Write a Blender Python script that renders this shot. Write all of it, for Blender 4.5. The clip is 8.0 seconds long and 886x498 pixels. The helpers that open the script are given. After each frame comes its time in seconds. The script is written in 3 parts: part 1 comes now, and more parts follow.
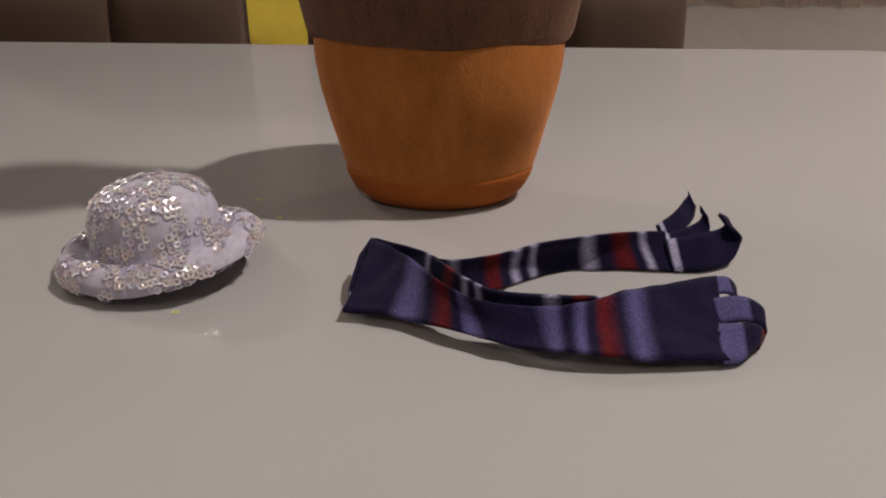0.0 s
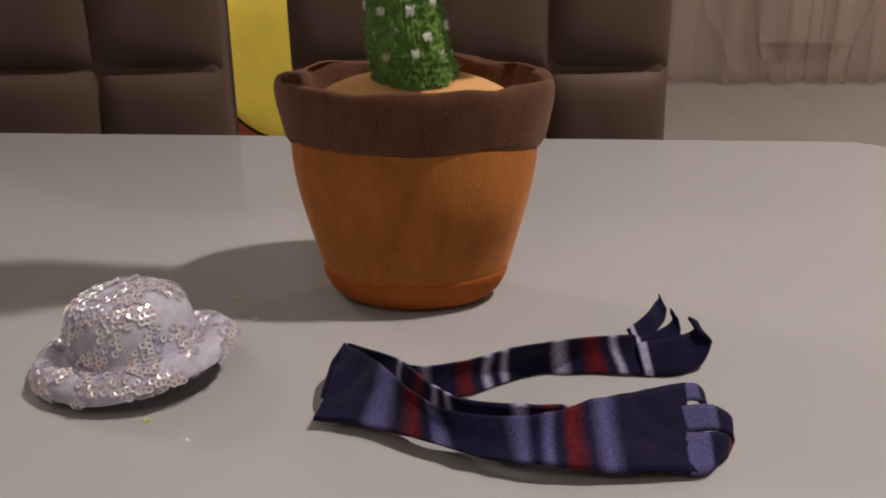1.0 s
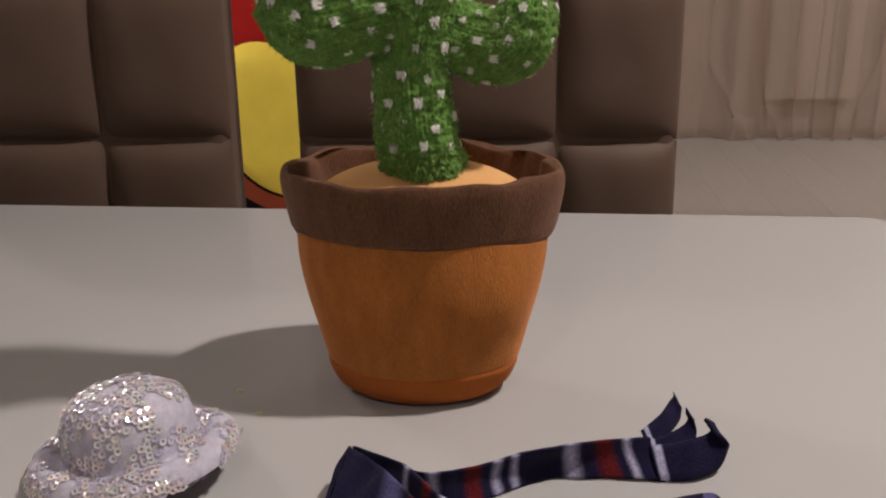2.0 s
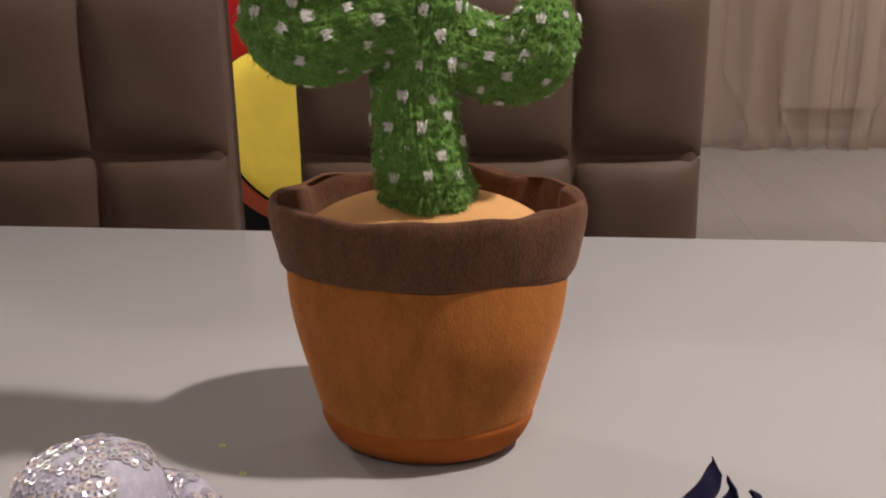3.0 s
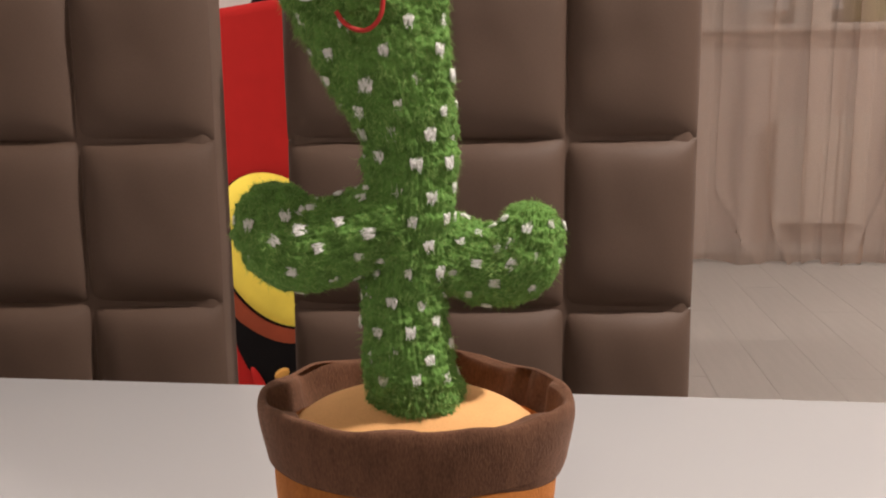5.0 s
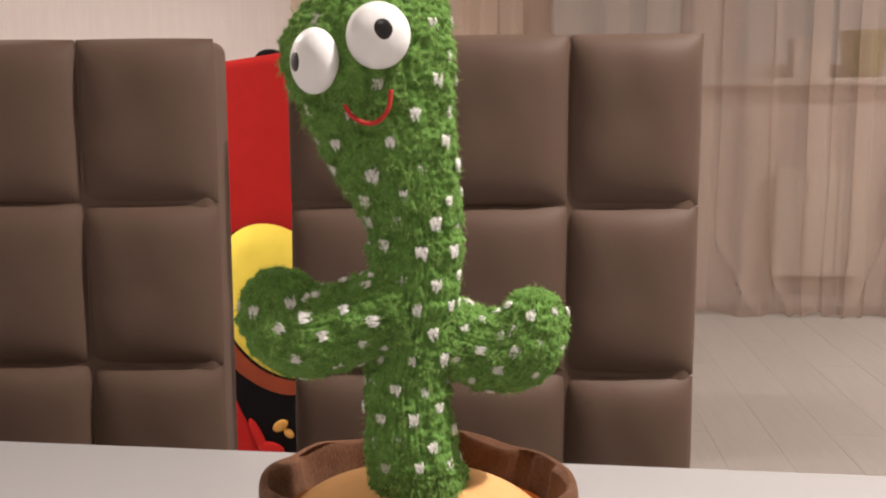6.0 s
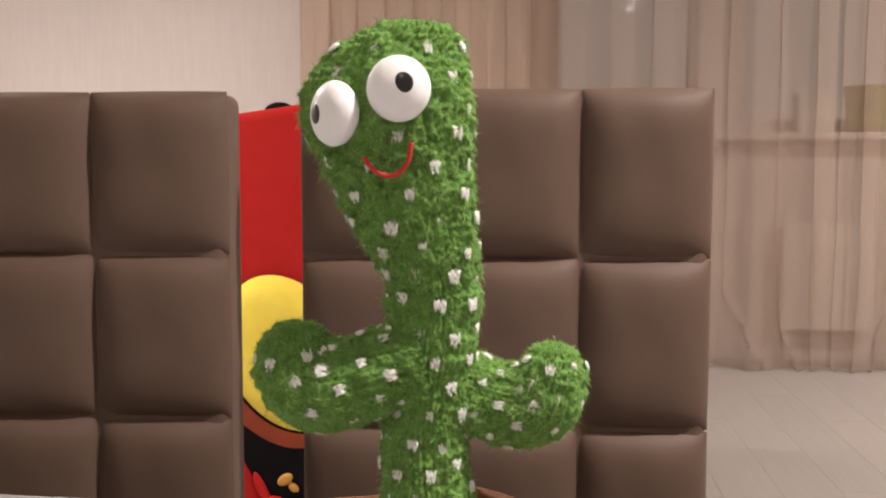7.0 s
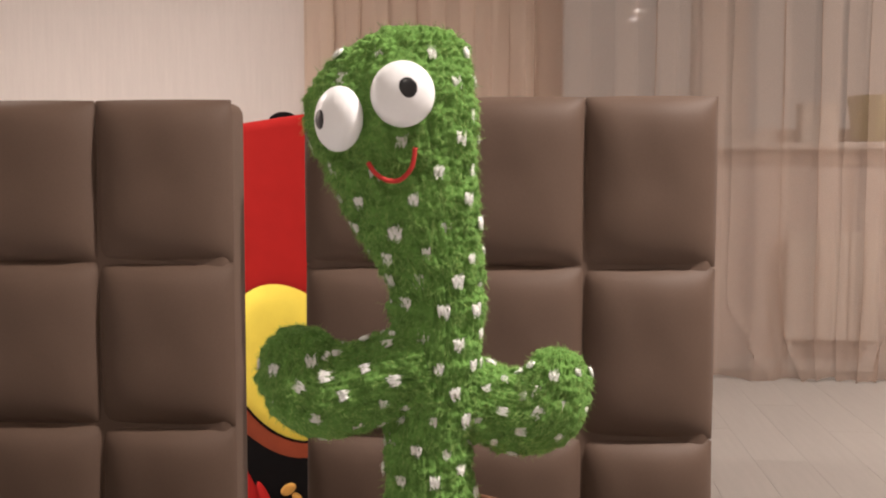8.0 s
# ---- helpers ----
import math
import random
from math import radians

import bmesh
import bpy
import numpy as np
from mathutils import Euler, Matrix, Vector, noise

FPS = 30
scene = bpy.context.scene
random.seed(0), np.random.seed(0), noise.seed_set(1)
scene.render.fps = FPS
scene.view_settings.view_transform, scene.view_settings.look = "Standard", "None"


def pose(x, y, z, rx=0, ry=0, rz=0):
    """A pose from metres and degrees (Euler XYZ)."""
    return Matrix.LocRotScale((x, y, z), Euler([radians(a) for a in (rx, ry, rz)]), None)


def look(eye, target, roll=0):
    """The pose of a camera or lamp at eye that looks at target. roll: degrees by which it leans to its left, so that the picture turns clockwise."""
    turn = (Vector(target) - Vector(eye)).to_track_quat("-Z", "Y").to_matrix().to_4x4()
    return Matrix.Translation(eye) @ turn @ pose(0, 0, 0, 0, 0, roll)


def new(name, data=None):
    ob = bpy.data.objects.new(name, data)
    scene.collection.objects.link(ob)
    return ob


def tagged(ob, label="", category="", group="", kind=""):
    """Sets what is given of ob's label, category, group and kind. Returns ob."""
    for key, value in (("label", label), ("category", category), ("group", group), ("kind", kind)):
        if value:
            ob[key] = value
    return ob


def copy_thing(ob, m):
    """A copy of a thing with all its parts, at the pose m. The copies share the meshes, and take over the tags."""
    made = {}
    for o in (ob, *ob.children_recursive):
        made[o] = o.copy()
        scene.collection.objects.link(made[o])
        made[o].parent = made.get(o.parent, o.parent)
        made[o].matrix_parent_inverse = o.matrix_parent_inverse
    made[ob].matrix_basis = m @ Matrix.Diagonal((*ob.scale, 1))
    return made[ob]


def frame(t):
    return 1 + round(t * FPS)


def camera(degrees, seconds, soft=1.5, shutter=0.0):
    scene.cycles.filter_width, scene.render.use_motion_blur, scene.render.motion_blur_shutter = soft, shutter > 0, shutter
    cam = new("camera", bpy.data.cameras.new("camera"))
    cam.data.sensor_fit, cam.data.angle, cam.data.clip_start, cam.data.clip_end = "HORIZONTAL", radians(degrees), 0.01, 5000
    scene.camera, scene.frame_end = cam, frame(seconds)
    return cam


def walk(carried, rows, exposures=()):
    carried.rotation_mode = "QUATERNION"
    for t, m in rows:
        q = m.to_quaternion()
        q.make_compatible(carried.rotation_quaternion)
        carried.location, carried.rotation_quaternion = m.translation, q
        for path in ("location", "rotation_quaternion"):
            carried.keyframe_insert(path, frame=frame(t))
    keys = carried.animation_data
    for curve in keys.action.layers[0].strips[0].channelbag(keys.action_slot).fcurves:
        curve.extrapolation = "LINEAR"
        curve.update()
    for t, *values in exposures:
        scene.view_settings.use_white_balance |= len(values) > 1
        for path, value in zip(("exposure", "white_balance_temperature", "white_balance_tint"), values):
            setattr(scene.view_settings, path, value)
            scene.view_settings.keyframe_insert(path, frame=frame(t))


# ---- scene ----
cam = camera(49.9, 8.0, soft=2.1)
PATH = [
    (0, (0.0415, -0.5860, 0.9550), (-0.1050, 1.2180, 0.1060), -0.9),
    (0.5, (0.0470, -0.5890, 0.9557), (-0.1070, 1.2820, 0.1810), -0.8),
    (1, (0.0526, -0.5840, 0.9723), (-0.0870, 1.2900, 0.2550), -0.9),
    (1.5, (0.0508, -0.5762, 0.9850), (-0.0890, 1.3220, 0.3290), -0.7),
    (2, (0.0510, -0.5662, 0.9901), (-0.1075, 1.3770, 0.3615), -0.9),
    (3.5, (0.0470, -0.4920, 0.9867), (-0.1320, 1.4144, 0.4093), -0.9),
    (4, (0.0490, -0.4989, 1.0023), (-0.1260, 1.4246, 0.4838), -0.9),
    (4.5, (0.0520, -0.5026, 1.0206), (-0.1210, 1.4390, 0.5750), -0.9),
    (5, (0.0520, -0.5017, 1.0335), (-0.1190, 1.4530, 0.6462), -0.7),
    (6.5, (0.0470, -0.5002, 1.0555), (-0.1280, 1.4779, 0.8159), -0.0),
    (7, (0.0440, -0.4984, 1.0523), (-0.1400, 1.4846, 0.8686), -0.0),
    (7.5, (0.0450, -0.4995, 1.0514), (-0.1430, 1.4851, 0.8896), -0.0),
    (8, (0.0440, -0.4986, 1.0503), (-0.1480, 1.4849, 0.8876), -0.0),
]
EXPOSURES = [(0.0, -0.60), (1.0, -0.56), (2.0, -0.40), (3.5, -0.18), (4.5, 0.08), (6.5, 0.5), (8.0, 0.52)]
walk(cam, [(t, look(eye, target, roll)) for t, eye, target, roll in PATH], EXPOSURES)

# ---------------------------------------------------------------- world and lamps
world = bpy.data.worlds.new("night")
world.use_nodes = True
scene.world = world
world.node_tree.nodes["Background"].inputs[0].default_value = (0.05, 0.06, 0.09, 1)
world.node_tree.nodes["Background"].inputs[1].default_value = 0.3
WARM = (1.0, 0.885, 0.82)
KEY = (1.03, -0.09, 2.60)
# KEY follows the table shadows; the other three are unseen lamps added as fill.
LAMPS = [(KEY, 57.0, 0.05), ((-2.5, 1.9, 2.60), 54.0, 0.09), ((-0.28, -1.7, 2.60), 4.5, 0.14), ((2.7, 3.0, 2.60), 50.0, 0.09)]


# ---------------------------------------------------------------- materials
def nodes_of(name):
    m = bpy.data.materials.new(name)
    m.use_nodes = True
    return m, m.node_tree.nodes, m.node_tree.links, m.node_tree.nodes["Principled BSDF"]


def surface(name, rgb, rough=0.6, vary=0.15, scale=30.0, fine=400.0, bump=0.15, depth=0.0005, metal=0.0, sheen=0.0, stretch=(1, 1, 1), by_piece=0.0, spec=0.5, coat=0.0):
    """A surface with colour that varies at two scales and a fine relief."""
    m, n, l, p = nodes_of(name)
    co = n.new("ShaderNodeTexCoord")
    mp = n.new("ShaderNodeMapping")
    mp.inputs["Scale"].default_value = stretch
    l.new(co.outputs["Object"], mp.inputs[0])
    big, small = n.new("ShaderNodeTexNoise"), n.new("ShaderNodeTexNoise")
    for t, s in ((big, scale), (small, fine)):
        t.inputs["Scale"].default_value = s
        t.inputs["Detail"].default_value = 4
        l.new(mp.outputs[0], t.inputs["Vector"])
    add = n.new("ShaderNodeMath")
    add.operation = "ADD"
    l.new(big.outputs["Fac"], add.inputs[0])
    l.new(small.outputs["Fac"], add.inputs[1])
    src = add.outputs[0]
    if by_piece:
        info, mul, add2 = n.new("ShaderNodeObjectInfo"), n.new("ShaderNodeMath"), n.new("ShaderNodeMath")
        mul.operation = "MULTIPLY"
        mul.inputs[1].default_value = by_piece
        l.new(info.outputs["Random"], mul.inputs[0])
        l.new(src, add2.inputs[0])
        l.new(mul.outputs[0], add2.inputs[1])
        src = add2.outputs[0]
    rng = n.new("ShaderNodeMapRange")
    rng.inputs[1].default_value, rng.inputs[2].default_value = 0.6, 1.4 + by_piece
    l.new(src, rng.inputs[0])
    mix = n.new("ShaderNodeMix")
    mix.data_type = "RGBA"
    mix.inputs[6].default_value = (*[c * (1 - vary) for c in rgb], 1)
    mix.inputs[7].default_value = (*[min(1, c * (1 + vary)) for c in rgb], 1)
    l.new(rng.outputs[0], mix.inputs[0])
    l.new(mix.outputs[2], p.inputs["Base Color"])
    b = n.new("ShaderNodeBump")
    b.inputs["Strength"].default_value = bump
    b.inputs["Distance"].default_value = depth
    l.new(small.outputs["Fac"], b.inputs["Height"])
    l.new(b.outputs[0], p.inputs["Normal"])
    p.inputs["Roughness"].default_value = rough
    p.inputs["Metallic"].default_value = metal
    p.inputs["Specular IOR Level"].default_value = spec
    p.inputs["Sheen Weight"].default_value = sheen
    p.inputs["Sheen Roughness"].default_value = 0.4
    p.inputs["Sheen Tint"].default_value = (*[min(1, c * 1.5 + 0.1) for c in rgb], 1)
    p.inputs["Coat Weight"].default_value = coat
    p.inputs["Coat Roughness"].default_value = 0.05
    return m


def striped(name, stops, soft_edge=0.012):
    """A napped cloth whose stripes run across the strip; stops: place along the strip and colour."""
    m, n, l, p = nodes_of(name)
    uv = n.new("ShaderNodeUVMap")
    noise_t = n.new("ShaderNodeTexNoise")
    noise_t.inputs["Scale"].default_value = 220
    sep, add = n.new("ShaderNodeSeparateXYZ"), n.new("ShaderNodeMath")
    l.new(uv.outputs[0], sep.inputs[0])
    add.operation = "MULTIPLY_ADD"
    l.new(noise_t.outputs["Fac"], add.inputs[0])
    add.inputs[1].default_value = 0.035
    l.new(sep.outputs[0], add.inputs[2])
    sub = n.new("ShaderNodeMath")
    sub.operation = "SUBTRACT"
    l.new(add.outputs[0], sub.inputs[0])
    sub.inputs[1].default_value = 0.0175
    ramp = n.new("ShaderNodeValToRGB")
    l.new(sub.outputs[0], ramp.inputs[0])
    els = ramp.color_ramp.elements
    els[0].position, els[0].color = 0.0, (*NAVY, 1)
    els[1].position, els[1].color = 1.0, (*NAVY, 1)
    for a, b, c in stops:
        for pos, col in ((a - soft_edge, NAVY), (a + soft_edge * 0.8, c), (b - soft_edge * 0.8, c), (b + soft_edge, NAVY)):
            e = els.new(max(0.001, min(0.999, pos)))
            e.color = (*col, 1)
    co, fine = n.new("ShaderNodeTexCoord"), n.new("ShaderNodeTexNoise")
    l.new(co.outputs["Object"], fine.inputs["Vector"])
    fine.inputs["Scale"].default_value = 1500
    fine.inputs["Detail"].default_value = 3
    mul = n.new("ShaderNodeMix")
    mul.data_type, mul.blend_type = "RGBA", "MULTIPLY"
    mul.inputs[0].default_value = 0.75
    l.new(ramp.outputs[0], mul.inputs[6])
    rng = n.new("ShaderNodeMapRange")
    rng.inputs[1].default_value, rng.inputs[2].default_value, rng.inputs[3].default_value, rng.inputs[4].default_value = 0.3, 0.7, 0.25, 1.6
    l.new(fine.outputs["Fac"], rng.inputs[0])
    l.new(rng.outputs[0], mul.inputs[7])
    l.new(mul.outputs[2], p.inputs["Base Color"])
    b = n.new("ShaderNodeBump")
    b.inputs["Strength"].default_value, b.inputs["Distance"].default_value = 0.6, 0.0008
    l.new(fine.outputs["Fac"], b.inputs["Height"])
    l.new(b.outputs[0], p.inputs["Normal"])
    p.inputs["Roughness"].default_value = 0.95
    p.inputs["Sheen Weight"].default_value = 0.06
    p.inputs["Specular IOR Level"].default_value = 0.05
    return m


def sequin_paint(name, per_piece):
    m, n, l, p = nodes_of(name)
    src = n.new("ShaderNodeObjectInfo").outputs["Random"] if per_piece else n.new("ShaderNodeNewGeometry").outputs["Random Per Island"]
    ramp = n.new("ShaderNodeValToRGB")
    els = ramp.color_ramp.elements
    els[0].position, els[0].color = 0.0, (0.62, 0.60, 0.74, 1)
    els[1].position, els[1].color = 1.0, (0.92, 0.88, 0.9, 1)
    for pos, col in ((0.2, (0.85, 0.72, 0.74)), (0.4, (0.78, 0.84, 0.78)), (0.55, (0.78, 0.78, 0.88)), (0.75, (0.60, 0.56, 0.74)), (0.9, (0.9, 0.78, 0.72))):
        els.new(pos).color = (*col, 1)
    l.new(src, ramp.inputs[0])
    l.new(ramp.outputs[0], p.inputs["Base Color"])
    p.inputs["Metallic"].default_value = 0.45
    p.inputs["Roughness"].default_value = 0.30
    return m


def sheer(name, rgb, clear):
    m, n, l, p = nodes_of(name)
    p.inputs["Base Color"].default_value = (*rgb, 1)
    p.inputs["Roughness"].default_value = 0.9
    tr, tl, m1, m2 = n.new("ShaderNodeBsdfTransparent"), n.new("ShaderNodeBsdfTranslucent"), n.new("ShaderNodeMixShader"), n.new("ShaderNodeMixShader")
    co, wv = n.new("ShaderNodeTexCoord"), n.new("ShaderNodeTexNoise")
    l.new(co.outputs["Object"], wv.inputs["Vector"])
    wv.inputs["Scale"].default_value = 260
    rng = n.new("ShaderNodeMapRange")
    rng.inputs[1].default_value, rng.inputs[2].default_value, rng.inputs[3].default_value, rng.inputs[4].default_value = 0.3, 0.7, clear - 0.03, clear + 0.03
    l.new(wv.outputs["Fac"], rng.inputs[0])
    tl.inputs[0].default_value = (*rgb, 1)
    m1.inputs[0].default_value = 0.35
    l.new(p.outputs[0], m1.inputs[1])
    l.new(tl.outputs[0], m1.inputs[2])
    l.new(rng.outputs[0], m2.inputs[0])
    l.new(m1.outputs[0], m2.inputs[1])
    l.new(tr.outputs[0], m2.inputs[2])
    l.new(m2.outputs[0], n["Material Output"].inputs[0])
    return m


def glowing(name, rgb, strength):
    m, n, l, p = nodes_of(name)
    p.inputs["Base Color"].default_value = (*rgb, 1)
    p.inputs["Emission Color"].default_value = (*rgb, 1)
    p.inputs["Emission Strength"].default_value = strength
    return m


def glass(name):
    m, n, l, p = nodes_of(name)
    p.inputs["Transmission Weight"].default_value = 1.0
    p.inputs["Roughness"].default_value = 0.02
    p.inputs["IOR"].default_value = 1.12
    return m


NAVY, LILAC, RED, DULL = (0.011, 0.009, 0.031), (0.34, 0.33, 0.48), (0.10, 0.010, 0.013), (0.088, 0.082, 0.20)
M_TABLE = surface("white_table_glass", (0.41, 0.405, 0.405), rough=0.06, vary=0.02, scale=3, fine=900, bump=0.01, depth=0.0001, spec=0.35)
M_TABLE_EDGE = surface("table_frame_paint", (0.5, 0.48, 0.46), rough=0.4, vary=0.05)
M_POT = surface("orange_plush", (0.37, 0.135, 0.034), rough=0.95, vary=0.28, scale=110, fine=1300, bump=0.6, depth=0.0007, sheen=0.6, spec=0.1, stretch=(1, 1, 0.35))
M_BAND = surface("burnt_orange_plush", (0.35, 0.100, 0.022), rough=0.95, vary=0.2, scale=40, fine=1300, bump=0.5, depth=0.0006, sheen=0.3, spec=0.1)
M_CUFF = surface("brown_plush", (0.125, 0.062, 0.037), rough=0.95, vary=0.45, scale=90, fine=1300, bump=0.6, depth=0.0007, sheen=0.5, spec=0.1, stretch=(1, 1, 0.3))
M_SOIL = surface("tan_plush", (0.66, 0.36, 0.15), rough=0.95, vary=0.12, scale=40, fine=1400, bump=0.4, depth=0.0005, sheen=0.3, spec=0.1)
M_KNIT = surface("green_knit", (0.122, 0.245, 0.058), rough=0.95, vary=0.4, scale=90, fine=900, bump=0.6, depth=0.0008, sheen=0.35, spec=0.1)
M_FUZZ = surface("green_fuzz", (0.235, 0.380, 0.110), rough=0.9, vary=0.35, scale=60, fine=900, bump=0, sheen=0.2, spec=0.15)
M_STITCH = surface("white_yarn", (0.80, 0.80, 0.77), rough=0.7, vary=0.12, scale=200, fine=2500, bump=0.5, depth=0.0003, sheen=0.3)
M_EYE = surface("white_plastic", (0.84, 0.84, 0.85), rough=0.38, vary=0.02)
M_PUPIL = surface("black_plastic", (0.012, 0.012, 0.013), rough=0.3, vary=0.1)
M_MOUTH = surface("red_cord", (0.50, 0.025, 0.02), rough=0.7, vary=0.1, fine=1500)
M_CHAIR = surface("brown_velour", (0.102, 0.065, 0.047), rough=0.62, vary=0.10, scale=9, fine=700, bump=0.12, depth=0.0004, sheen=0.25, spec=0.3)
M_LEG = surface("dark_metal_leg", (0.05, 0.045, 0.04), rough=0.4, vary=0.1, metal=0.5)
M_REDCLOTH = surface("red_felt", (0.47, 0.022, 0.020), rough=0.95, vary=0.10, scale=14, fine=900, bump=0.3, sheen=0.2, spec=0.1)
M_YELLOW = surface("yellow_plush", (0.93, 0.74, 0.11), rough=0.95, vary=0.10, scale=16, fine=700, bump=0.4, sheen=0.25, spec=0.1)
M_BLACK = surface("black_felt", (0.007, 0.006, 0.0065), rough=0.95, vary=0.2, scale=20, spec=0.1)
M_GOLD = surface("ochre_felt", (0.55, 0.28, 0.06), rough=0.95, vary=0.15, scale=60)
M_ORANGE = surface("rust_felt", (0.30, 0.055, 0.02), rough=0.95, vary=0.15, scale=20)
M_HATCLOTH = surface("lilac_mesh_cloth", (0.50, 0.48, 0.58), rough=0.85, vary=0.25, scale=250, fine=1600, bump=0.6, depth=0.0005, sheen=0.3)
M_SEQUIN = sequin_paint("silver_sequin", True)
M_SEQUINS = sequin_paint("silver_sequins", False)
M_LOOSE = surface("yellow_green_sequin", (0.62, 0.66, 0.30), rough=0.35, vary=0.1, metal=0.1)
M_FRONT = striped("scarf_stripes", [(0.180, 0.240, DULL), (0.288, 0.335, RED), (0.358, 0.41, DULL), (0.61, 0.65, DULL), (0.675, 0.715, DULL), (0.738, 0.785, RED), (0.828, 0.855, DULL)], 0.020)
M_FRONT2 = striped("scarf_stripes_end", [(0.03, 0.40, DULL), (0.72, 0.92, RED)], 0.03)
M_BACK = striped("scarf_stripes_inner", [(0.205, 0.225, LILAC), (0.31, 0.355, RED), (0.405, 0.43, LILAC), (0.475, 0.50, LILAC), (0.71, 0.74, LILAC), (0.79, 0.84, RED), (0.885, 0.91, LILAC)])
M_NAVY = striped("scarf_plain", [(0.02, 0.08, LILAC)])
M_WALL = surface("pale_wallpaper", (0.76, 0.71, 0.68), rough=0.85, vary=0.05, scale=60, fine=500, bump=0.25, depth=0.001, stretch=(1, 1, 0.06))
M_CEIL = surface("white_ceiling_paint", (0.58, 0.57, 0.55), rough=0.9, vary=0.02)
M_PLANK = surface("pale_laminate", (0.37, 0.345, 0.32), rough=0.35, vary=0.10, scale=7, fine=60, bump=0.05, stretch=(6, 0.5, 1), by_piece=0.25)
M_SHEER = sheer("beige_sheer", (0.41, 0.30, 0.235), 0.40)
M_DRAPE = sheer("beige_drape", (0.70, 0.57, 0.47), 0.08)
M_FRAME = surface("white_window_plastic", (0.75, 0.73, 0.70), rough=0.35, vary=0.03)
M_GLASS = glass("window_glass")
# Emission added to the backdrop to brighten the window area behind the sheer.
M_BACKGLOW = glowing("backdrop_glow", (1.0, 0.84, 0.72), 0.27)
M_RADIATOR = surface("white_enamel", (0.88, 0.85, 0.80), rough=0.4, vary=0.03)
M_BOX = surface("white_card", (0.75, 0.74, 0.70), rough=0.7, vary=0.05)
M_GREEN = surface("olive_paint", (0.28, 0.30, 0.10), rough=0.7, vary=0.2, scale=20)
M_LAMP = glowing("lamp_glow", (1.0, 0.88, 0.75), 25.0)


# ---------------------------------------------------------------- building helpers
def mesh_from(name, verts, faces, material, smooth=True, uvs=None):
    me = bpy.data.meshes.new(name)
    me.from_pydata([tuple(float(c) for c in v) for v in verts], [], [tuple(f) for f in faces])
    me.materials.append(material)
    if smooth:
        me.polygons.foreach_set("use_smooth", [True] * len(me.polygons))
    if uvs is not None:
        lay = me.uv_layers.new(name="UVMap")
        idx = np.empty(len(me.loops), dtype=np.int32)
        me.loops.foreach_get("vertex_index", idx)
        lay.data.foreach_set("uv", np.asarray(uvs, dtype=np.float32)[idx].ravel())
    me.update()
    return me


def put(name, me, parent=None, at=None, label=""):
    ob = new(name, me)
    if parent is not None:
        ob.parent = parent
    if at is not None:
        ob.matrix_basis = at
    if label:
        ob["label"] = label
    return ob


def part(name, bm, material, parent, label="", smooth=False):
    me = bpy.data.meshes.new(name)
    bm.to_mesh(me)
    bm.free()
    me.materials.append(material)
    if smooth:
        me.polygons.foreach_set("use_smooth", [True] * len(me.polygons))
    return put(name, me, parent, None, label)


def box_bm(x0, x1, y0, y1, z0, z1, bevel=0.0, segments=2):
    bm = bmesh.new()
    bmesh.ops.create_cube(bm, size=1, matrix=Matrix.Translation(((x0 + x1) / 2, (y0 + y1) / 2, (z0 + z1) / 2)) @ Matrix.Diagonal((x1 - x0, y1 - y0, z1 - z0, 1)))
    if bevel:
        bmesh.ops.bevel(bm, geom=bm.edges[:], offset=bevel, segments=segments, affect="EDGES", profile=0.5)
    return bm


def thing(name, at, label, category, group="", kind=""):
    ob = new(name)
    ob.empty_display_size = 0.02
    ob.matrix_basis = at
    return tagged(ob, label, category, group, kind)


def smooth_path(points, n):
    """Catmull-Rom through the points, at n even steps."""
    p = np.array(points, dtype=float)
    p = np.vstack([2 * p[0] - p[1], p, 2 * p[-1] - p[-2]])
    out = []
    for s in np.linspace(0, len(p) - 3 - 1e-6, n):
        i, t = int(s), s - int(s)
        a, b, c, d = p[i:i + 4]
        out.append(0.5 * (2 * b + (c - a) * t + (2 * a - 5 * b + 4 * c - d) * t * t + (3 * b - a - 3 * c + d) * t ** 3))
    return np.array(out)


def grid_faces(rows, cols, closed):
    f = []
    for i in range(rows - 1):
        for j in range(cols if closed else cols - 1):
            k = (j + 1) % cols
            f.append((i * cols + j, i * cols + k, (i + 1) * cols + k, (i + 1) * cols + j))
    return f


def grid_normals(g, closed):
    du = np.gradient(g, axis=0)
    dv = (np.roll(g, -1, 1) - np.roll(g, 1, 1)) if closed else np.gradient(g, axis=1)
    n = np.cross(dv, du)
    return n / np.maximum(np.linalg.norm(n, axis=2, keepdims=True), 1e-12)


def lathe(profile, centre, fy, rows, cols, dents=0.0, seed=0.0, freq=3.0):
    """An oval turned form: profile of (radius, height), softened and dented like stuffed cloth."""
    prof = smooth_path([(r, z, 0) for r, z in profile], rows)
    ang = np.linspace(0, 2 * math.pi, cols, endpoint=False)
    g = np.zeros((rows, cols, 3))
    for i, (r, z, _) in enumerate(prof):
        for j, a in enumerate(ang):
            d = 1 + dents * noise.noise(Vector((math.cos(a) * freq * 0.5 + seed, math.sin(a) * freq * 0.5, z * 22)))
            g[i, j] = (centre[0] + max(r, 0) * d * math.cos(a), centre[1] + max(r, 0) * d * fy * math.sin(a), z + centre[2])
    return g


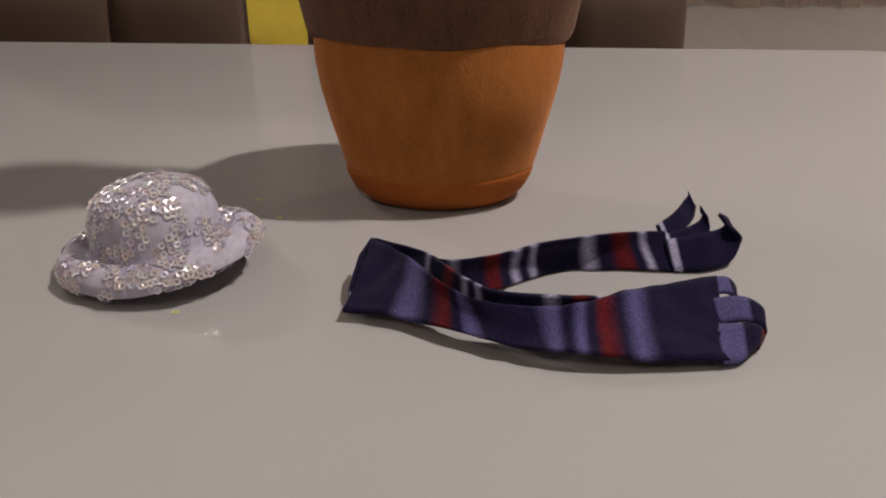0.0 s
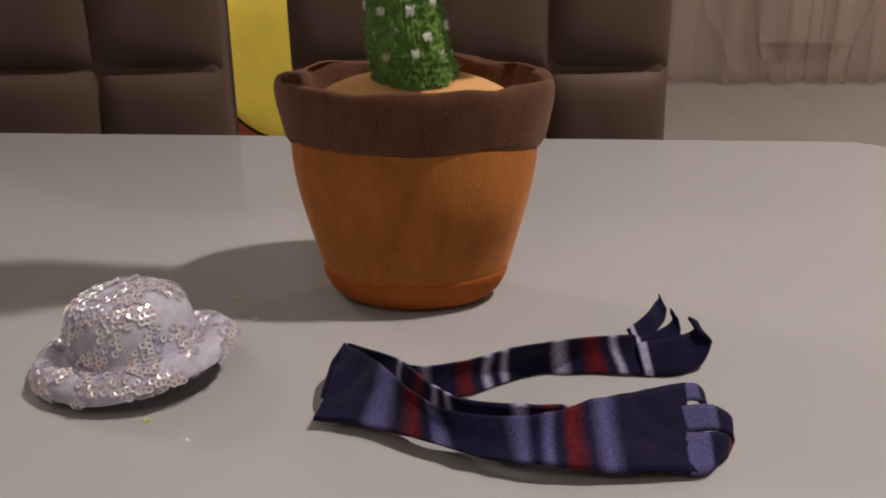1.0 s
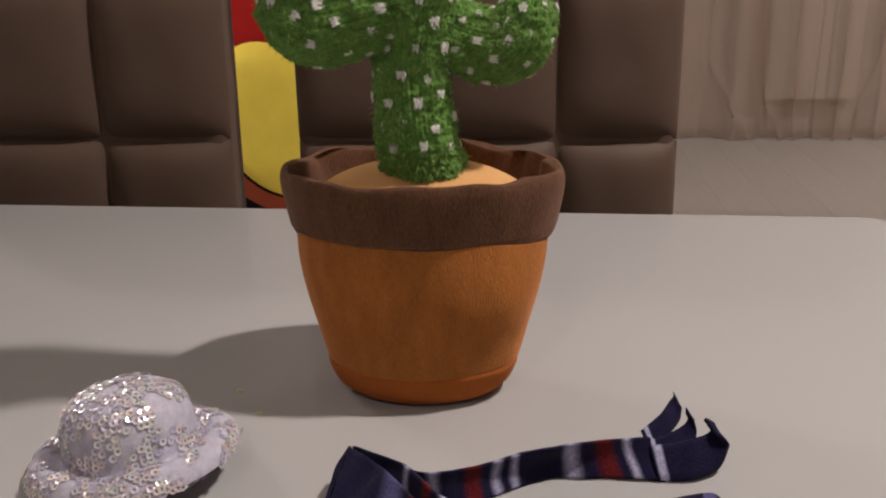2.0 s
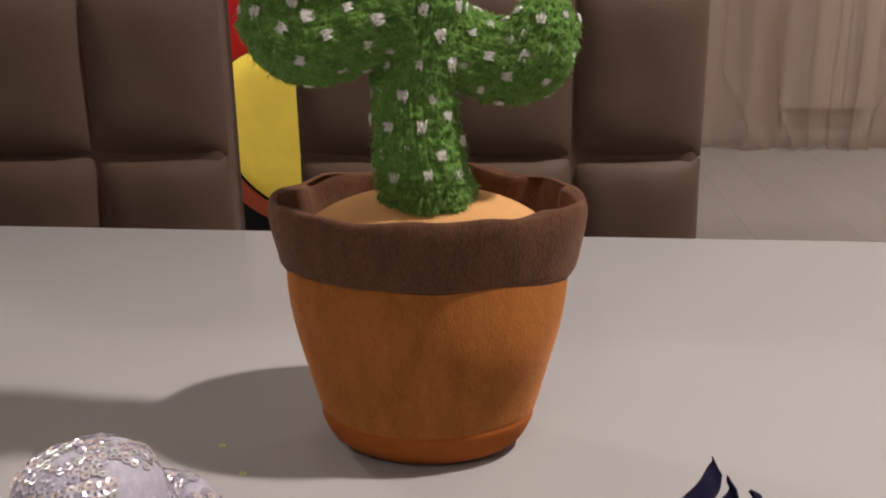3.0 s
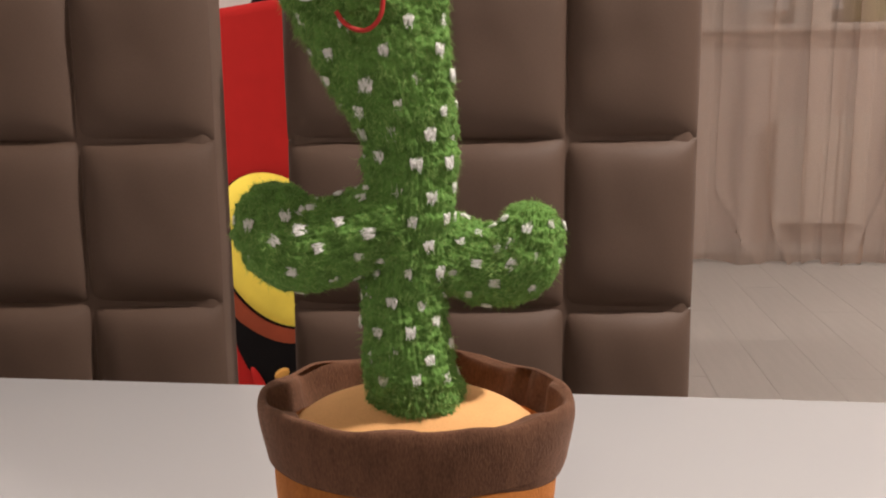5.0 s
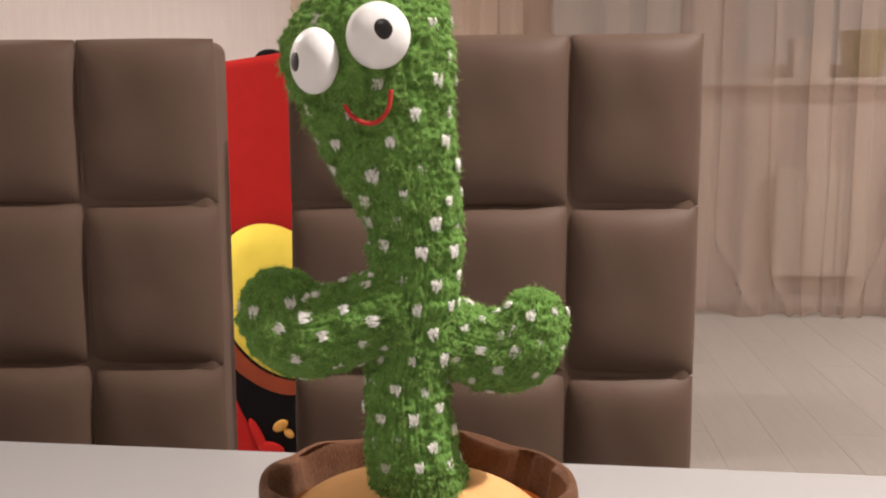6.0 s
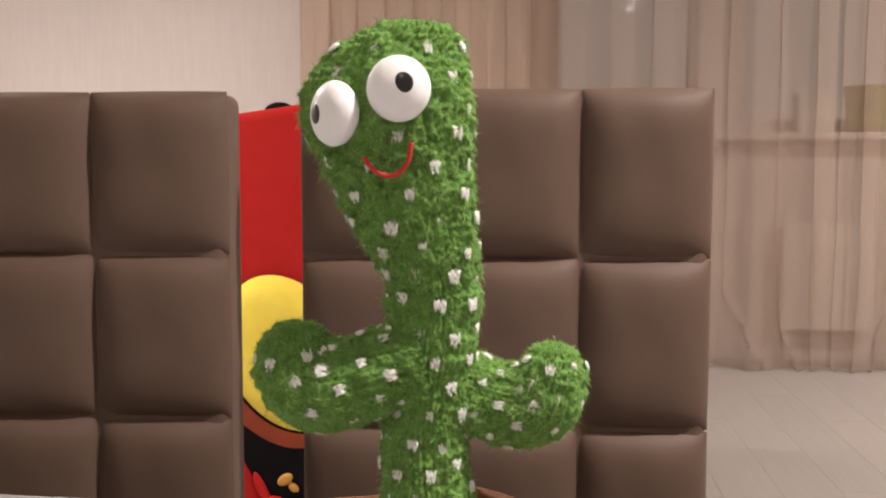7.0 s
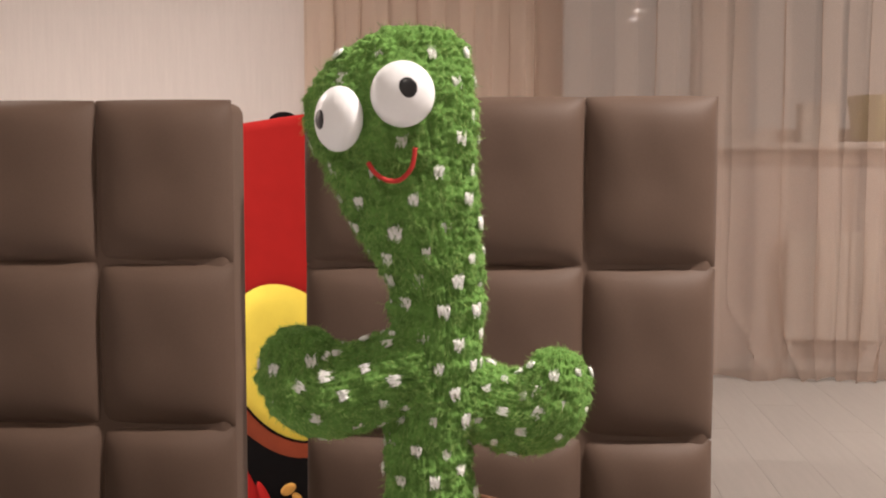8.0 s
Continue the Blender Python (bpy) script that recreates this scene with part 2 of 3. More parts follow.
# ---------------------------------------------------------------- room
def build_room():
    X0, X1, Y0, Y1, H = -3.2, 3.6, -3.4, 4.62, 2.62
    floor = part("floor", box_bm(X0 - 0.2, X1 + 0.2, Y0 - 0.2, Y1 + 0.2, -0.2, -0.012), M_TABLE_EDGE, None)
    tagged(floor, "pale grey-beige laminate floor of long boards", "floor", kind="structure")
    ceil = part("ceiling", box_bm(X0 - 0.2, X1 + 0.2, Y0 - 0.2, Y1 + 0.2, H, H + 0.15), M_CEIL, None)
    tagged(ceil, "smooth white painted ceiling", "ceiling", kind="structure")
    for nm, b in (("wall_west", (X0 - 0.2, X0, Y0, Y1)), ("wall_east", (X1, X1 + 0.2, Y0, Y1)), ("wall_south", (X0 - 0.2, X1 + 0.2, Y0 - 0.2, Y0))):
        w = part(nm, box_bm(*b, -0.012, H), M_WALL, None)
        tagged(w, "pale pinkish-beige textured wallpaper wall", "wall", kind="structure")
    # the window wall, with one wide opening
    wx0, wx1, wz0, wz1 = 0.10, 2.75, 1.20, 2.35
    bm = bmesh.new()
    for b in ((X0 - 0.2, wx0, -0.012, H), (wx1, X1 + 0.2, -0.012, H), (wx0, wx1, -0.012, wz0), (wx0, wx1, wz1, H)):
        q = box_bm(b[0], b[1], Y1, Y1 + 0.3, b[2], b[3])
        me = bpy.data.meshes.new("tmp")
        q.to_mesh(me)
        q.free()
        bm.from_mesh(me)
        bpy.data.meshes.remove(me)
    w = part("wall_north", bm, M_WALL, None)
    tagged(w, "pale pinkish-beige wallpaper wall with a wide window", "wall", kind="structure")
    win = thing("window_1", pose(0, 0, 0), "wide white plastic window with an added glowing backdrop behind it", "window", kind="structure")
    ys = Y1 + 0.10
    for x0, x1, z0, z1 in ((wx0, wx1, wz0, wz0 + 0.07), (wx0, wx1, wz1 - 0.07, wz1), (wx0, wx0 + 0.07, wz0 + 0.07, wz1 - 0.07), (wx1 - 0.07, wx1, wz0 + 0.07, wz1 - 0.07), (0.86, 1.16, wz0 + 0.07, wz1 - 0.07), (1.95, 2.07, wz0 + 0.07, wz1 - 0.07)):
        part("window_frame", box_bm(x0, x1, ys - 0.035, ys + 0.035, z0, z1, 0.006), M_FRAME, win)
    for x0, x1 in ((wx0 + 0.07, 0.86), (1.16, 1.95), (2.07, wx1 - 0.07)):
        part("pane", box_bm(x0, x1, ys - 0.004, ys + 0.004, wz0 + 0.07, wz1 - 0.07), M_GLASS, win).visible_shadow = False
    part("window_sill", box_bm(wx0 - 0.06, wx1 + 0.06, Y1 - 0.10, Y1 + 0.064, wz0 - 0.04, wz0 - 0.001, 0.008), M_FRAME, win)
    back = part("backdrop", box_bm(-8, 12, Y1 + 6, Y1 + 6.2, -4, 7), M_BACKGLOW, None)
    tagged(back, "plain backdrop made to glow to brighten the window", "backdrop", kind="structure")
    # radiator under the sill
    rad = thing("radiator", pose(1.56, Y1 - 0.062, 0), "white enamelled panel radiator below the window sill", "radiator")
    for i in range(3):
        part("panel", box_bm(-0.22 + i * 0.155, -0.22 + i * 0.155 + 0.151, -0.03, 0.03, 0.18, 0.74, 0.006), M_RADIATOR, rad)
    part("pipe", box_bm(-0.22, 0.235, -0.012, 0.012, 0.20, 0.225, 0.004), M_RADIATOR, rad)
    part("pipe", box_bm(-0.20, -0.18, -0.012, 0.012, -0.0, 0.2, 0.004), M_RADIATOR, rad)
    # things on the sill
    bx = thing("storage_box", pose(1.49, Y1 + 0.0, wz0), "small white card box standing on the window sill", "box")
    part("body", box_bm(-0.09, 0.09, -0.06, 0.06, 0, 0.17, 0.004), M_BOX, bx)
    part("lid", box_bm(-0.094, 0.094, -0.064, 0.064, 0.17, 0.2, 0.004), M_BOX, bx)
    pt = thing("plant_pot", pose(1.76, Y1 + 0.0, wz0), "olive green flower pot on the window sill", "flower pot")
    g = lathe([(0.001, 0), (0.085, 0.0), (0.105, 0.12), (0.115, 0.2), (0.12, 0.23), (0.108, 0.23), (0.10, 0.19), (0.001, 0.185)], (0, 0, 0), 1, 30, 40)
    put("body", mesh_from("body", g.reshape(-1, 3), grid_faces(30, 40, True), M_GREEN), pt)
    part("baseboard", box_bm(X0, X1, Y1 - 0.016, Y1, 0, 0.07, 0.004), M_FRAME, None)
    tagged(bpy.data.objects["baseboard"], "white baseboard along the window wall", "baseboard", kind="structure")


def curtain(name, x0, x1, y, z_top, hem, waves, depth, material, label, seed, folds=()):
    """A hanging cloth in soft waves. folds: (x above, x at the hem, height where it begins to drift, half width), each laid over itself."""
    cols, rows = int((x1 - x0) * 260), 64
    g = np.zeros((rows, cols, 3))
    for j in range(cols):
        s = j / (cols - 1)
        x = x0 + s * (x1 - x0)
        ph = waves * (s + 0.035 * noise.noise(Vector((s * waves * 0.45, seed, 0.3)))) * 2 * math.pi
        amp = depth * (0.55 + 0.9 * abs(noise.noise(Vector((s * waves * 0.35 + 7, seed, 0)))))
        for i in range(rows):
            v = i / (rows - 1)
            drop = hem + 0.045 * v ** 3 * noise.noise(Vector((s * waves * 0.5, 3 + seed, 1))) + 0.02
            z = z_top + (max(0.002, drop) - z_top) * v
            yy = y + amp * (0.6 + 0.7 * v) * math.sin(ph + 0.5 * noise.noise(Vector((s * 9, v * 2.2, seed)))) + 0.012 * noise.noise(Vector((s * 30, v * 6, seed)))
            xx = x + 0.012 * math.cos(ph * 2)
            for top, low, start, wide in folds:
                drift = max(0.0, (start - z) / start)
                u = (x - top - (low - top) * drift ** 1.6 - 0.01 * noise.noise(Vector((top * 9, z * 1.7, seed)))) / wide
                k = math.exp(-u * u)
                xx -= 1.55 * wide * u * k
                yy -= 0.7 * wide * k
                z -= 0.9 * max(0.0, u + 0.8) * k * wide * (1.0 if v > 0.97 else 0.0)
            g[i, j] = (xx, yy, max(0.002, z))
    ob = put(name, mesh_from(name, g.reshape(-1, 3), grid_faces(rows, cols, False), material))
    return tagged(ob, label, "curtain")


def build_lamps():
    for at, power, size in LAMPS:
        fit = thing("ceiling_spotlight", pose(at[0], at[1], at[2] + 0.02), "unseen round ceiling spotlight added to light the room", "ceiling light", "ceiling spotlights")
        bm = bmesh.new()
        bmesh.ops.create_cone(bm, cap_ends=True, segments=32, radius1=size + 0.015, radius2=size + 0.02, depth=0.012, matrix=Matrix.Translation((0, 0, -0.006)))
        part("ring", bm, M_FRAME, fit)
        bm = bmesh.new()
        bmesh.ops.create_circle(bm, cap_ends=True, segments=32, radius=size, matrix=Matrix.Translation((0, 0, -0.0135)) @ Matrix.Rotation(math.pi, 4, "X"))
        part("diffuser", bm, M_LAMP, fit)
        la = bpy.data.lights.new("unseen_ceiling_lamp", "AREA")
        la.shape, la.size, la.energy, la.color = "DISK", size * 2, power, WARM
        ob = new("unseen_ceiling_lamp", la)
        ob.matrix_basis = pose(at[0], at[1], at[2] - 0.002)


# ---------------------------------------------------------------- table
TABLE_Z = 0.75


def build_table():
    t = thing("dining_table", pose(-0.42, -0.180, 0, 0, 0, -1.8), "white glossy glass-topped dining table with rounded corners", "table")
    w, d, r = 0.80, 0.485, 0.045
    out = []
    for cx, cy, a0 in ((w - r, d - r, 0), (-w + r, d - r, 90), (-w + r, -d + r, 180), (w - r, -d + r, 270)):
        for k in range(13):
            a = radians(a0 + k * 7.5)
            out.append((cx + r * math.cos(a), cy + r * math.sin(a)))
    for nm, z0, z1, grow, m in (("tabletop", TABLE_Z - 0.010, TABLE_Z, 0.0, M_TABLE), ("frame", TABLE_Z - 0.035, TABLE_Z - 0.0105, -0.012, M_TABLE_EDGE)):
        bm = bmesh.new()
        f = bm.faces.new([bm.verts.new((x * (1 + grow / w), y * (1 + grow / d), z0)) for x, y in out])
        ext = bmesh.ops.extrude_face_region(bm, geom=[f])
        bmesh.ops.translate(bm, vec=(0, 0, z1 - z0), verts=[v for v in ext["geom"] if isinstance(v, bmesh.types.BMVert)])
        bmesh.ops.recalc_face_normals(bm, faces=bm.faces[:])
        if nm == "tabletop":
            bmesh.ops.bevel(bm, geom=[e for e in bm.edges if abs(e.verts[0].co.z - e.verts[1].co.z) < 1e-6], offset=0.0015, segments=2, affect="EDGES")
        part(nm, bm, m, t)
    for sx in (-1, 1):
        for sy in (-1, 1):
            part("leg", box_bm(sx * (w - 0.06) - 0.035, sx * (w - 0.06) + 0.035, sy * (d - 0.06) - 0.035, sy * (d - 0.06) + 0.035, 0, TABLE_Z - 0.0355, 0.006), M_TABLE_EDGE, t)


# ---------------------------------------------------------------- chairs
def cushion(w, h, puff):
    """One stuffed square of the backrest, face towards -y, rounded at its edges and fuller below its top edge."""
    n, m = 19, 23
    g = np.zeros((m, n, 3))
    for i in range(m):
        for j in range(n):
            u, v = math.sin((j / (n - 1) - 0.5) * math.pi), math.sin((i / (m - 1) - 0.5) * math.pi)
            dx, dz = (1 - abs(u)) * w / 2, (1 - abs(v)) * h / 2
            e = (0.12 + 0.88 * (1 - math.exp(-dx / 0.014))) * (1 - math.exp(-dz / 0.010)) * min(1, dx / 0.0015)
            g[i, j] = (u * w / 2 * (1 - 0.010 * v * v), 0.004 - puff * e * (1 - 0.10 * u * u - 0.06 * v * v) - 0.002 * v * e + 0.0016 * noise.noise(Vector((u * 2.2 + w * 50, v * 2.2, h * 40))) * e, v * h / 2 * (1 - 0.010 * u * u))
    return mesh_from("cushion", g.reshape(-1, 3), [f for f in grid_faces(m, n, False)], M_CHAIR)


def build_chair():
    ch = thing("dining_chair", pose(0.0175, 0.428, 0), "brown velour high-backed dining chair with square-tufted backrest", "chair", "chairs along the table")
    w, zt = 0.400, 1.121
    lean = Matrix.Translation((0, 0, 0.87)) @ Matrix.Rotation(radians(-0.8), 4, "X") @ Matrix.Translation((0, 0, -0.87))
    bm = box_bm(-w / 2 - 0.002, w / 2 - 0.002, 0.0, 0.055, 0.40, zt, 0.012, 4)
    bmesh.ops.transform(bm, matrix=lean, verts=bm.verts[:])
    part("backrest", bm, M_CHAIR, ch, smooth=True)
    cols = ((-0.2015, -0.0595), (-0.0595, 0.0735), (0.0735, 0.1995))
    rows = ((0.958, 1.122), (0.790, 0.958), (0.622, 0.790), (0.470, 0.622))
    made = {}
    for ci, (a, b) in enumerate(cols):
        for z0, z1 in rows:
            key = (round(b - a, 3), round(z1 - z0, 3))
            if key not in made:
                made[key] = cushion(b - a, z1 - z0, 0.020)
            put("cushion", made[key], ch, lean @ pose((a + b) / 2, -0.001 - (0.003 if ci == 1 else 0.0), (z0 + z1) / 2, random.uniform(-0.6, 0.6), 0, random.uniform(-0.8, 0.8)))
    part("seat", box_bm(-w / 2 - 0.005, w / 2 + 0.005, -0.43, 0.03, 0.39, 0.469, 0.025, 4), M_CHAIR, ch, smooth=True)
    for sx in (-1, 1):
        for y in (-0.39, 0.02):
            part("leg", box_bm(sx * 0.185 - 0.017, sx * 0.185 + 0.017, y - 0.017, y + 0.017, 0, 0.40, 0.003), M_LEG, ch)
    copy_thing(ch, pose(-0.481, 0.428, 0) @ Matrix.Diagonal((1.119, 1, 1, 1)))


# ---------------------------------------------------------------- red toy bag behind the chairs
def disc_mesh(name, rx, rz, puff, material, n=48, rings=8):
    """A padded oval patch, face towards -y."""
    v, f = [(0, -puff, 0)], []
    for i in range(1, rings + 1):
        q = i / rings
        for j in range(n):
            a = 2 * math.pi * j / n
            v.append((rx * q * math.cos(a), -puff * math.sqrt(max(0, 1 - q ** 4)), rz * q * math.sin(a)))
    for j in range(n):
        k = (j + 1) % n
        f.append((0, 1 + j, 1 + k))
        for i in range(rings - 1):
            f.append((1 + i * n + j, 1 + (i + 1) * n + j, 1 + (i + 1) * n + k, 1 + i * n + k))
    return mesh_from(name, v, f, material)


def build_bag():
    bag = thing("toy_bag", pose(-0.582, 2.202, 0), "tall red felt toy bag with padded yellow patch on the floor", "bag")
    bm = box_bm(-0.37, 0.37, 0.0, 0.30, 0.0, 1.224, 0.03, 3)
    for v in bm.verts:
        if v.co.z > 1.0:
            v.co.z += 0.14 * v.co.x - 0.1 * abs(v.co.y - 0.05)
    part("body", bm, M_REDCLOTH, bag, smooth=True)
    for nm, rx, rz, puff, m, x, y, z, turn, label in (
        ("black_patch", 0.224, 0.275, 0.010, M_BLACK, -0.020, -0.0025, 0.282, -6, "black felt patch"),
        ("rust_border", 0.196, 0.257, 0.015, M_ORANGE, -0.098, -0.009, 0.445, -26, "rust-coloured felt border"),
        ("dark_border", 0.190, 0.251, 0.015, M_BLACK, -0.085, -0.0165, 0.483, -26, "thin black outline"),
        ("yellow_patch", 0.182, 0.242, 0.045, M_YELLOW, -0.080, -0.020, 0.493, -26, "padded yellow patch"),
        ("red_patch", 0.015, 0.062, 0.008, M_REDCLOTH, -0.160, -0.0130, 0.078, -24, ""),
        ("red_patch", 0.041, 0.022, 0.008, M_REDCLOTH, -0.122, -0.0145, 0.042, 12, ""),
        ("gold_patch", 0.026, 0.016, 0.010, M_GOLD, -0.092, -0.0150, 0.115, -35, "small ochre felt patch"),
        ("gold_patch", 0.018, 0.012, 0.010, M_GOLD, -0.066, -0.0150, 0.092, 40, "small ochre felt patch"),
    ):
        put(nm, disc_mesh(nm, rx, rz, puff, m), bag, pose(x, y, z, 0, turn, 0), label)
    bm = bmesh.new()
    bmesh.ops.create_uvsphere(bm, u_segments=16, v_segments=8, radius=0.035, matrix=Matrix.Translation((-0.117, 0.08, 1.198)) @ Matrix.Diagonal((1.3, 0.8, 0.8, 1)))
    part("knob", bm, M_BLACK, bag, "small black knob", True)


# ---------------------------------------------------------------- cactus toy
TOY = Vector((0, -0.068, TABLE_Z))


def knit(centres, rx, ry, side, cols, row_len, amp, material, name, level=False, sink=0.0024):
    """A knitted tube: rings round a centre line, with columns of V-shaped stitches raised on it."""
    c = np.array(centres)
    n = len(c)
    tan = np.gradient(c, axis=0)
    tan /= np.linalg.norm(tan, axis=1, keepdims=True)
    if level:
        tan[:] = (0, 0, 1)
    side = np.array(side, dtype=float)
    seg = cols * 7
    ang = np.linspace(0, 2 * math.pi, seg, endpoint=False)
    g = np.zeros((n, seg, 3))
    dist = np.concatenate([[0], np.cumsum(np.linalg.norm(np.diff(c, axis=0), axis=1))])
    for i in range(n):
        b = np.cross(tan[i], side)
        b /= np.linalg.norm(b)
        a = np.cross(b, tan[i])
        g[i] = c[i] + rx[i] * np.cos(ang)[:, None] * a + ry[i] * np.sin(ang)[:, None] * b
    out = grid_normals(g, True)
    mid = c[:, None, :]
    if np.mean(np.sum(out * (g - mid), axis=2)) < 0:
        out = -out
    u = (ang / (2 * math.pi) * cols) % 1.0
    leg = np.minimum(u, 1 - u) * 2
    cross_leg = np.abs(np.sin(2 * math.pi * u)) ** 0.6
    wob = np.array([[noise.noise(Vector((g[i, j] * 130))) for j in range(0, seg, 7)] for i in range(0, n, 4)])
    lump = np.array([[noise.noise(Vector((g[i, j] * 45))) for j in range(0, seg, 7)] for i in range(0, n, 4)])
    ii = np.minimum(np.arange(n) // 4, wob.shape[0] - 1)
    wob, lump = np.repeat(wob[ii], 7, axis=1), np.repeat(lump[ii], 7, axis=1)
    tuft = np.array([[noise.noise(Vector((g[i, j] * 260 + np.array((3.0, 1.0, 7.0))))) for j in range(0, seg, 2)] for i in range(0, n, 2)])
    tuft = np.repeat(np.repeat(tuft, 2, axis=0)[:n], 2, axis=1)[:, :seg]
    phase = dist[:, None] / row_len + leg[None, :] * 0.9 + wob * 0.35
    h = cross_leg[None, :] * (0.35 + 0.65 * np.abs(np.sin(math.pi * phase))) * amp + wob * amp * 0.8 + tuft * amp * 0.9 + lump * 0.0018
    taper = np.minimum(1, np.minimum(rx, ry) / 0.012)[:, None]
    g2 = g + out * ((h - sink) * taper)[:, :, None]
    faces = grid_faces(n, seg, True)
    return g2, out, tan, mesh_from(name, g2.reshape(-1, 3), faces, material)


def fuzz_mesh(name, g, out, tan, count, length, rnd):
    """Fine curled fibres that stand a little off the knit, combed in tufts."""
    v, f = [], []
    n, seg, _ = g.shape
    wide = np.linalg.norm(g - g.mean(axis=1)[:, None, :], axis=2).mean(axis=1)
    wide = (wide / wide.max()) ** 1.2
    for _ in range(count):
        i, j = rnd.randrange(2, n - 2), rnd.randrange(seg)
        if rnd.random() > wide[i]:
            continue
        p, d = Vector(g[i, j]), Vector(out[i, j])
        t = Vector(tan[i])
        s = d.cross(t)
        comb = noise.noise(p * 170) * 2.2
        ln = length * rnd.uniform(0.4, 1.4)
        way = (d * rnd.uniform(0.05, 0.55) + t * rnd.uniform(-1.3, 0.1) + s * (comb * 0.6 + rnd.uniform(-0.5, 0.5))).normalized()
        curl = Vector((rnd.uniform(-1, 1), rnd.uniform(-1, 1), rnd.uniform(-1.2, 0.6))) * ln * 0.45
        w = (way.cross(Vector((rnd.uniform(-1, 1), rnd.uniform(-1, 1), rnd.uniform(-1, 1))))).normalized() * rnd.uniform(0.00007, 0.00017)
        p = p - d * 0.0004
        q, e = p + way * ln * 0.55 + curl * 0.15, p + way * ln * 0.85 + curl
        k = len(v)
        v += [p - w, p + w, q + w * 0.8, q - w * 0.8, e]
        f += [(k, k + 1, k + 2, k + 3), (k + 3, k + 2, k + 4)]
    return mesh_from(name, v, f, M_FUZZ)


def stitch_mesh():
    """A white dot of the pattern: two pairs of slanting yarn loops with ragged, fluffy ends."""
    bm = bmesh.new()
    for x, lean, hi in ((-0.0020, 0.22, 0.0), (-0.0009, -0.12, 0.0005), (0.0006, 0.16, -0.0004), (0.0018, -0.2, 0.0003)):
        for k in range(3):
            at = Matrix.Translation((x + random.uniform(-0.0003, 0.0003), hi + random.uniform(-0.0008, 0.0008), 0.0004))
            bmesh.ops.create_icosphere(bm, subdivisions=1, radius=1, matrix=at @ Matrix.Rotation(lean + random.uniform(-0.25, 0.25), 4, "Z") @ Matrix.Diagonal((0.00042, random.uniform(0.0020, 0.0031), 0.0008, 1)))
    for k in range(70):
        a = random.gauss(0, 0.45) + random.choice((1.57, -1.57))
        o = Vector((random.uniform(-0.0022, 0.0022), random.uniform(-0.0028, 0.0028), 0.0008))
        e = o + Vector((math.cos(a) * 0.0020, math.sin(a) * 0.0022, random.uniform(0.0002, 0.0013)))
        w = Vector((math.sin(a), -math.cos(a), 0)) * 0.00012
        bm.faces.new([bm.verts.new(q) for q in (o - w, o + w, e)])
    me = bpy.data.meshes.new("stitch")
    bm.to_mesh(me)
    bm.free()
    me.materials.append(M_STITCH)
    me.polygons.foreach_set("use_smooth", [True] * len(me.polygons))
    return me


def sew_dots(parent, g, out, tan, me, spacing, around, start, end, rnd, shift=0.0, size=1.0, clear=(), folded=False):
    n, seg, _ = g.shape
    mid = g.mean(axis=1)
    rad = np.linalg.norm(g - mid[:, None, :], axis=2).mean(axis=1)
    dist = np.concatenate([[0], np.cumsum(np.linalg.norm(np.diff(mid, axis=0), axis=1))])
    k, d = 0, start
    while d < dist[-1] - end:
        i = int(np.searchsorted(dist, d))
        for q in range(around):
            j = int((q + 0.5 * (k % 2) + shift + rnd.uniform(-0.04, 0.04)) / around * seg) % seg
            ii = max(2, min(n - 3, i + rnd.randrange(-3, 4)))
            p = g[ii, j]
            away = np.linalg.norm(mid - p, axis=1) < rad * 0.93
            if folded and (np.any(away[:max(0, ii - 40)]) or np.any(away[ii + 40:])):
                continue
            if any((Vector(p) - Vector(q)).length < 0.0150 for q in clear):
                continue
            z = Vector(out[ii, j])
            y = (Vector(tan[ii]) - z * z.dot(Vector(tan[ii]))).normalized()
            x = y.cross(z)
            s = size * rnd.uniform(0.85, 1.2)
            m = Matrix((x * s * rnd.uniform(0.95, 1.3), y * s, z)).transposed().to_4x4()
            m.translation = Vector(g[ii, j])
            put("stitch", rnd.choice(me), parent, m @ Matrix.Rotation(rnd.uniform(-0.15, 0.15), 4, "Z"))
        k += 1
        d += spacing / 2


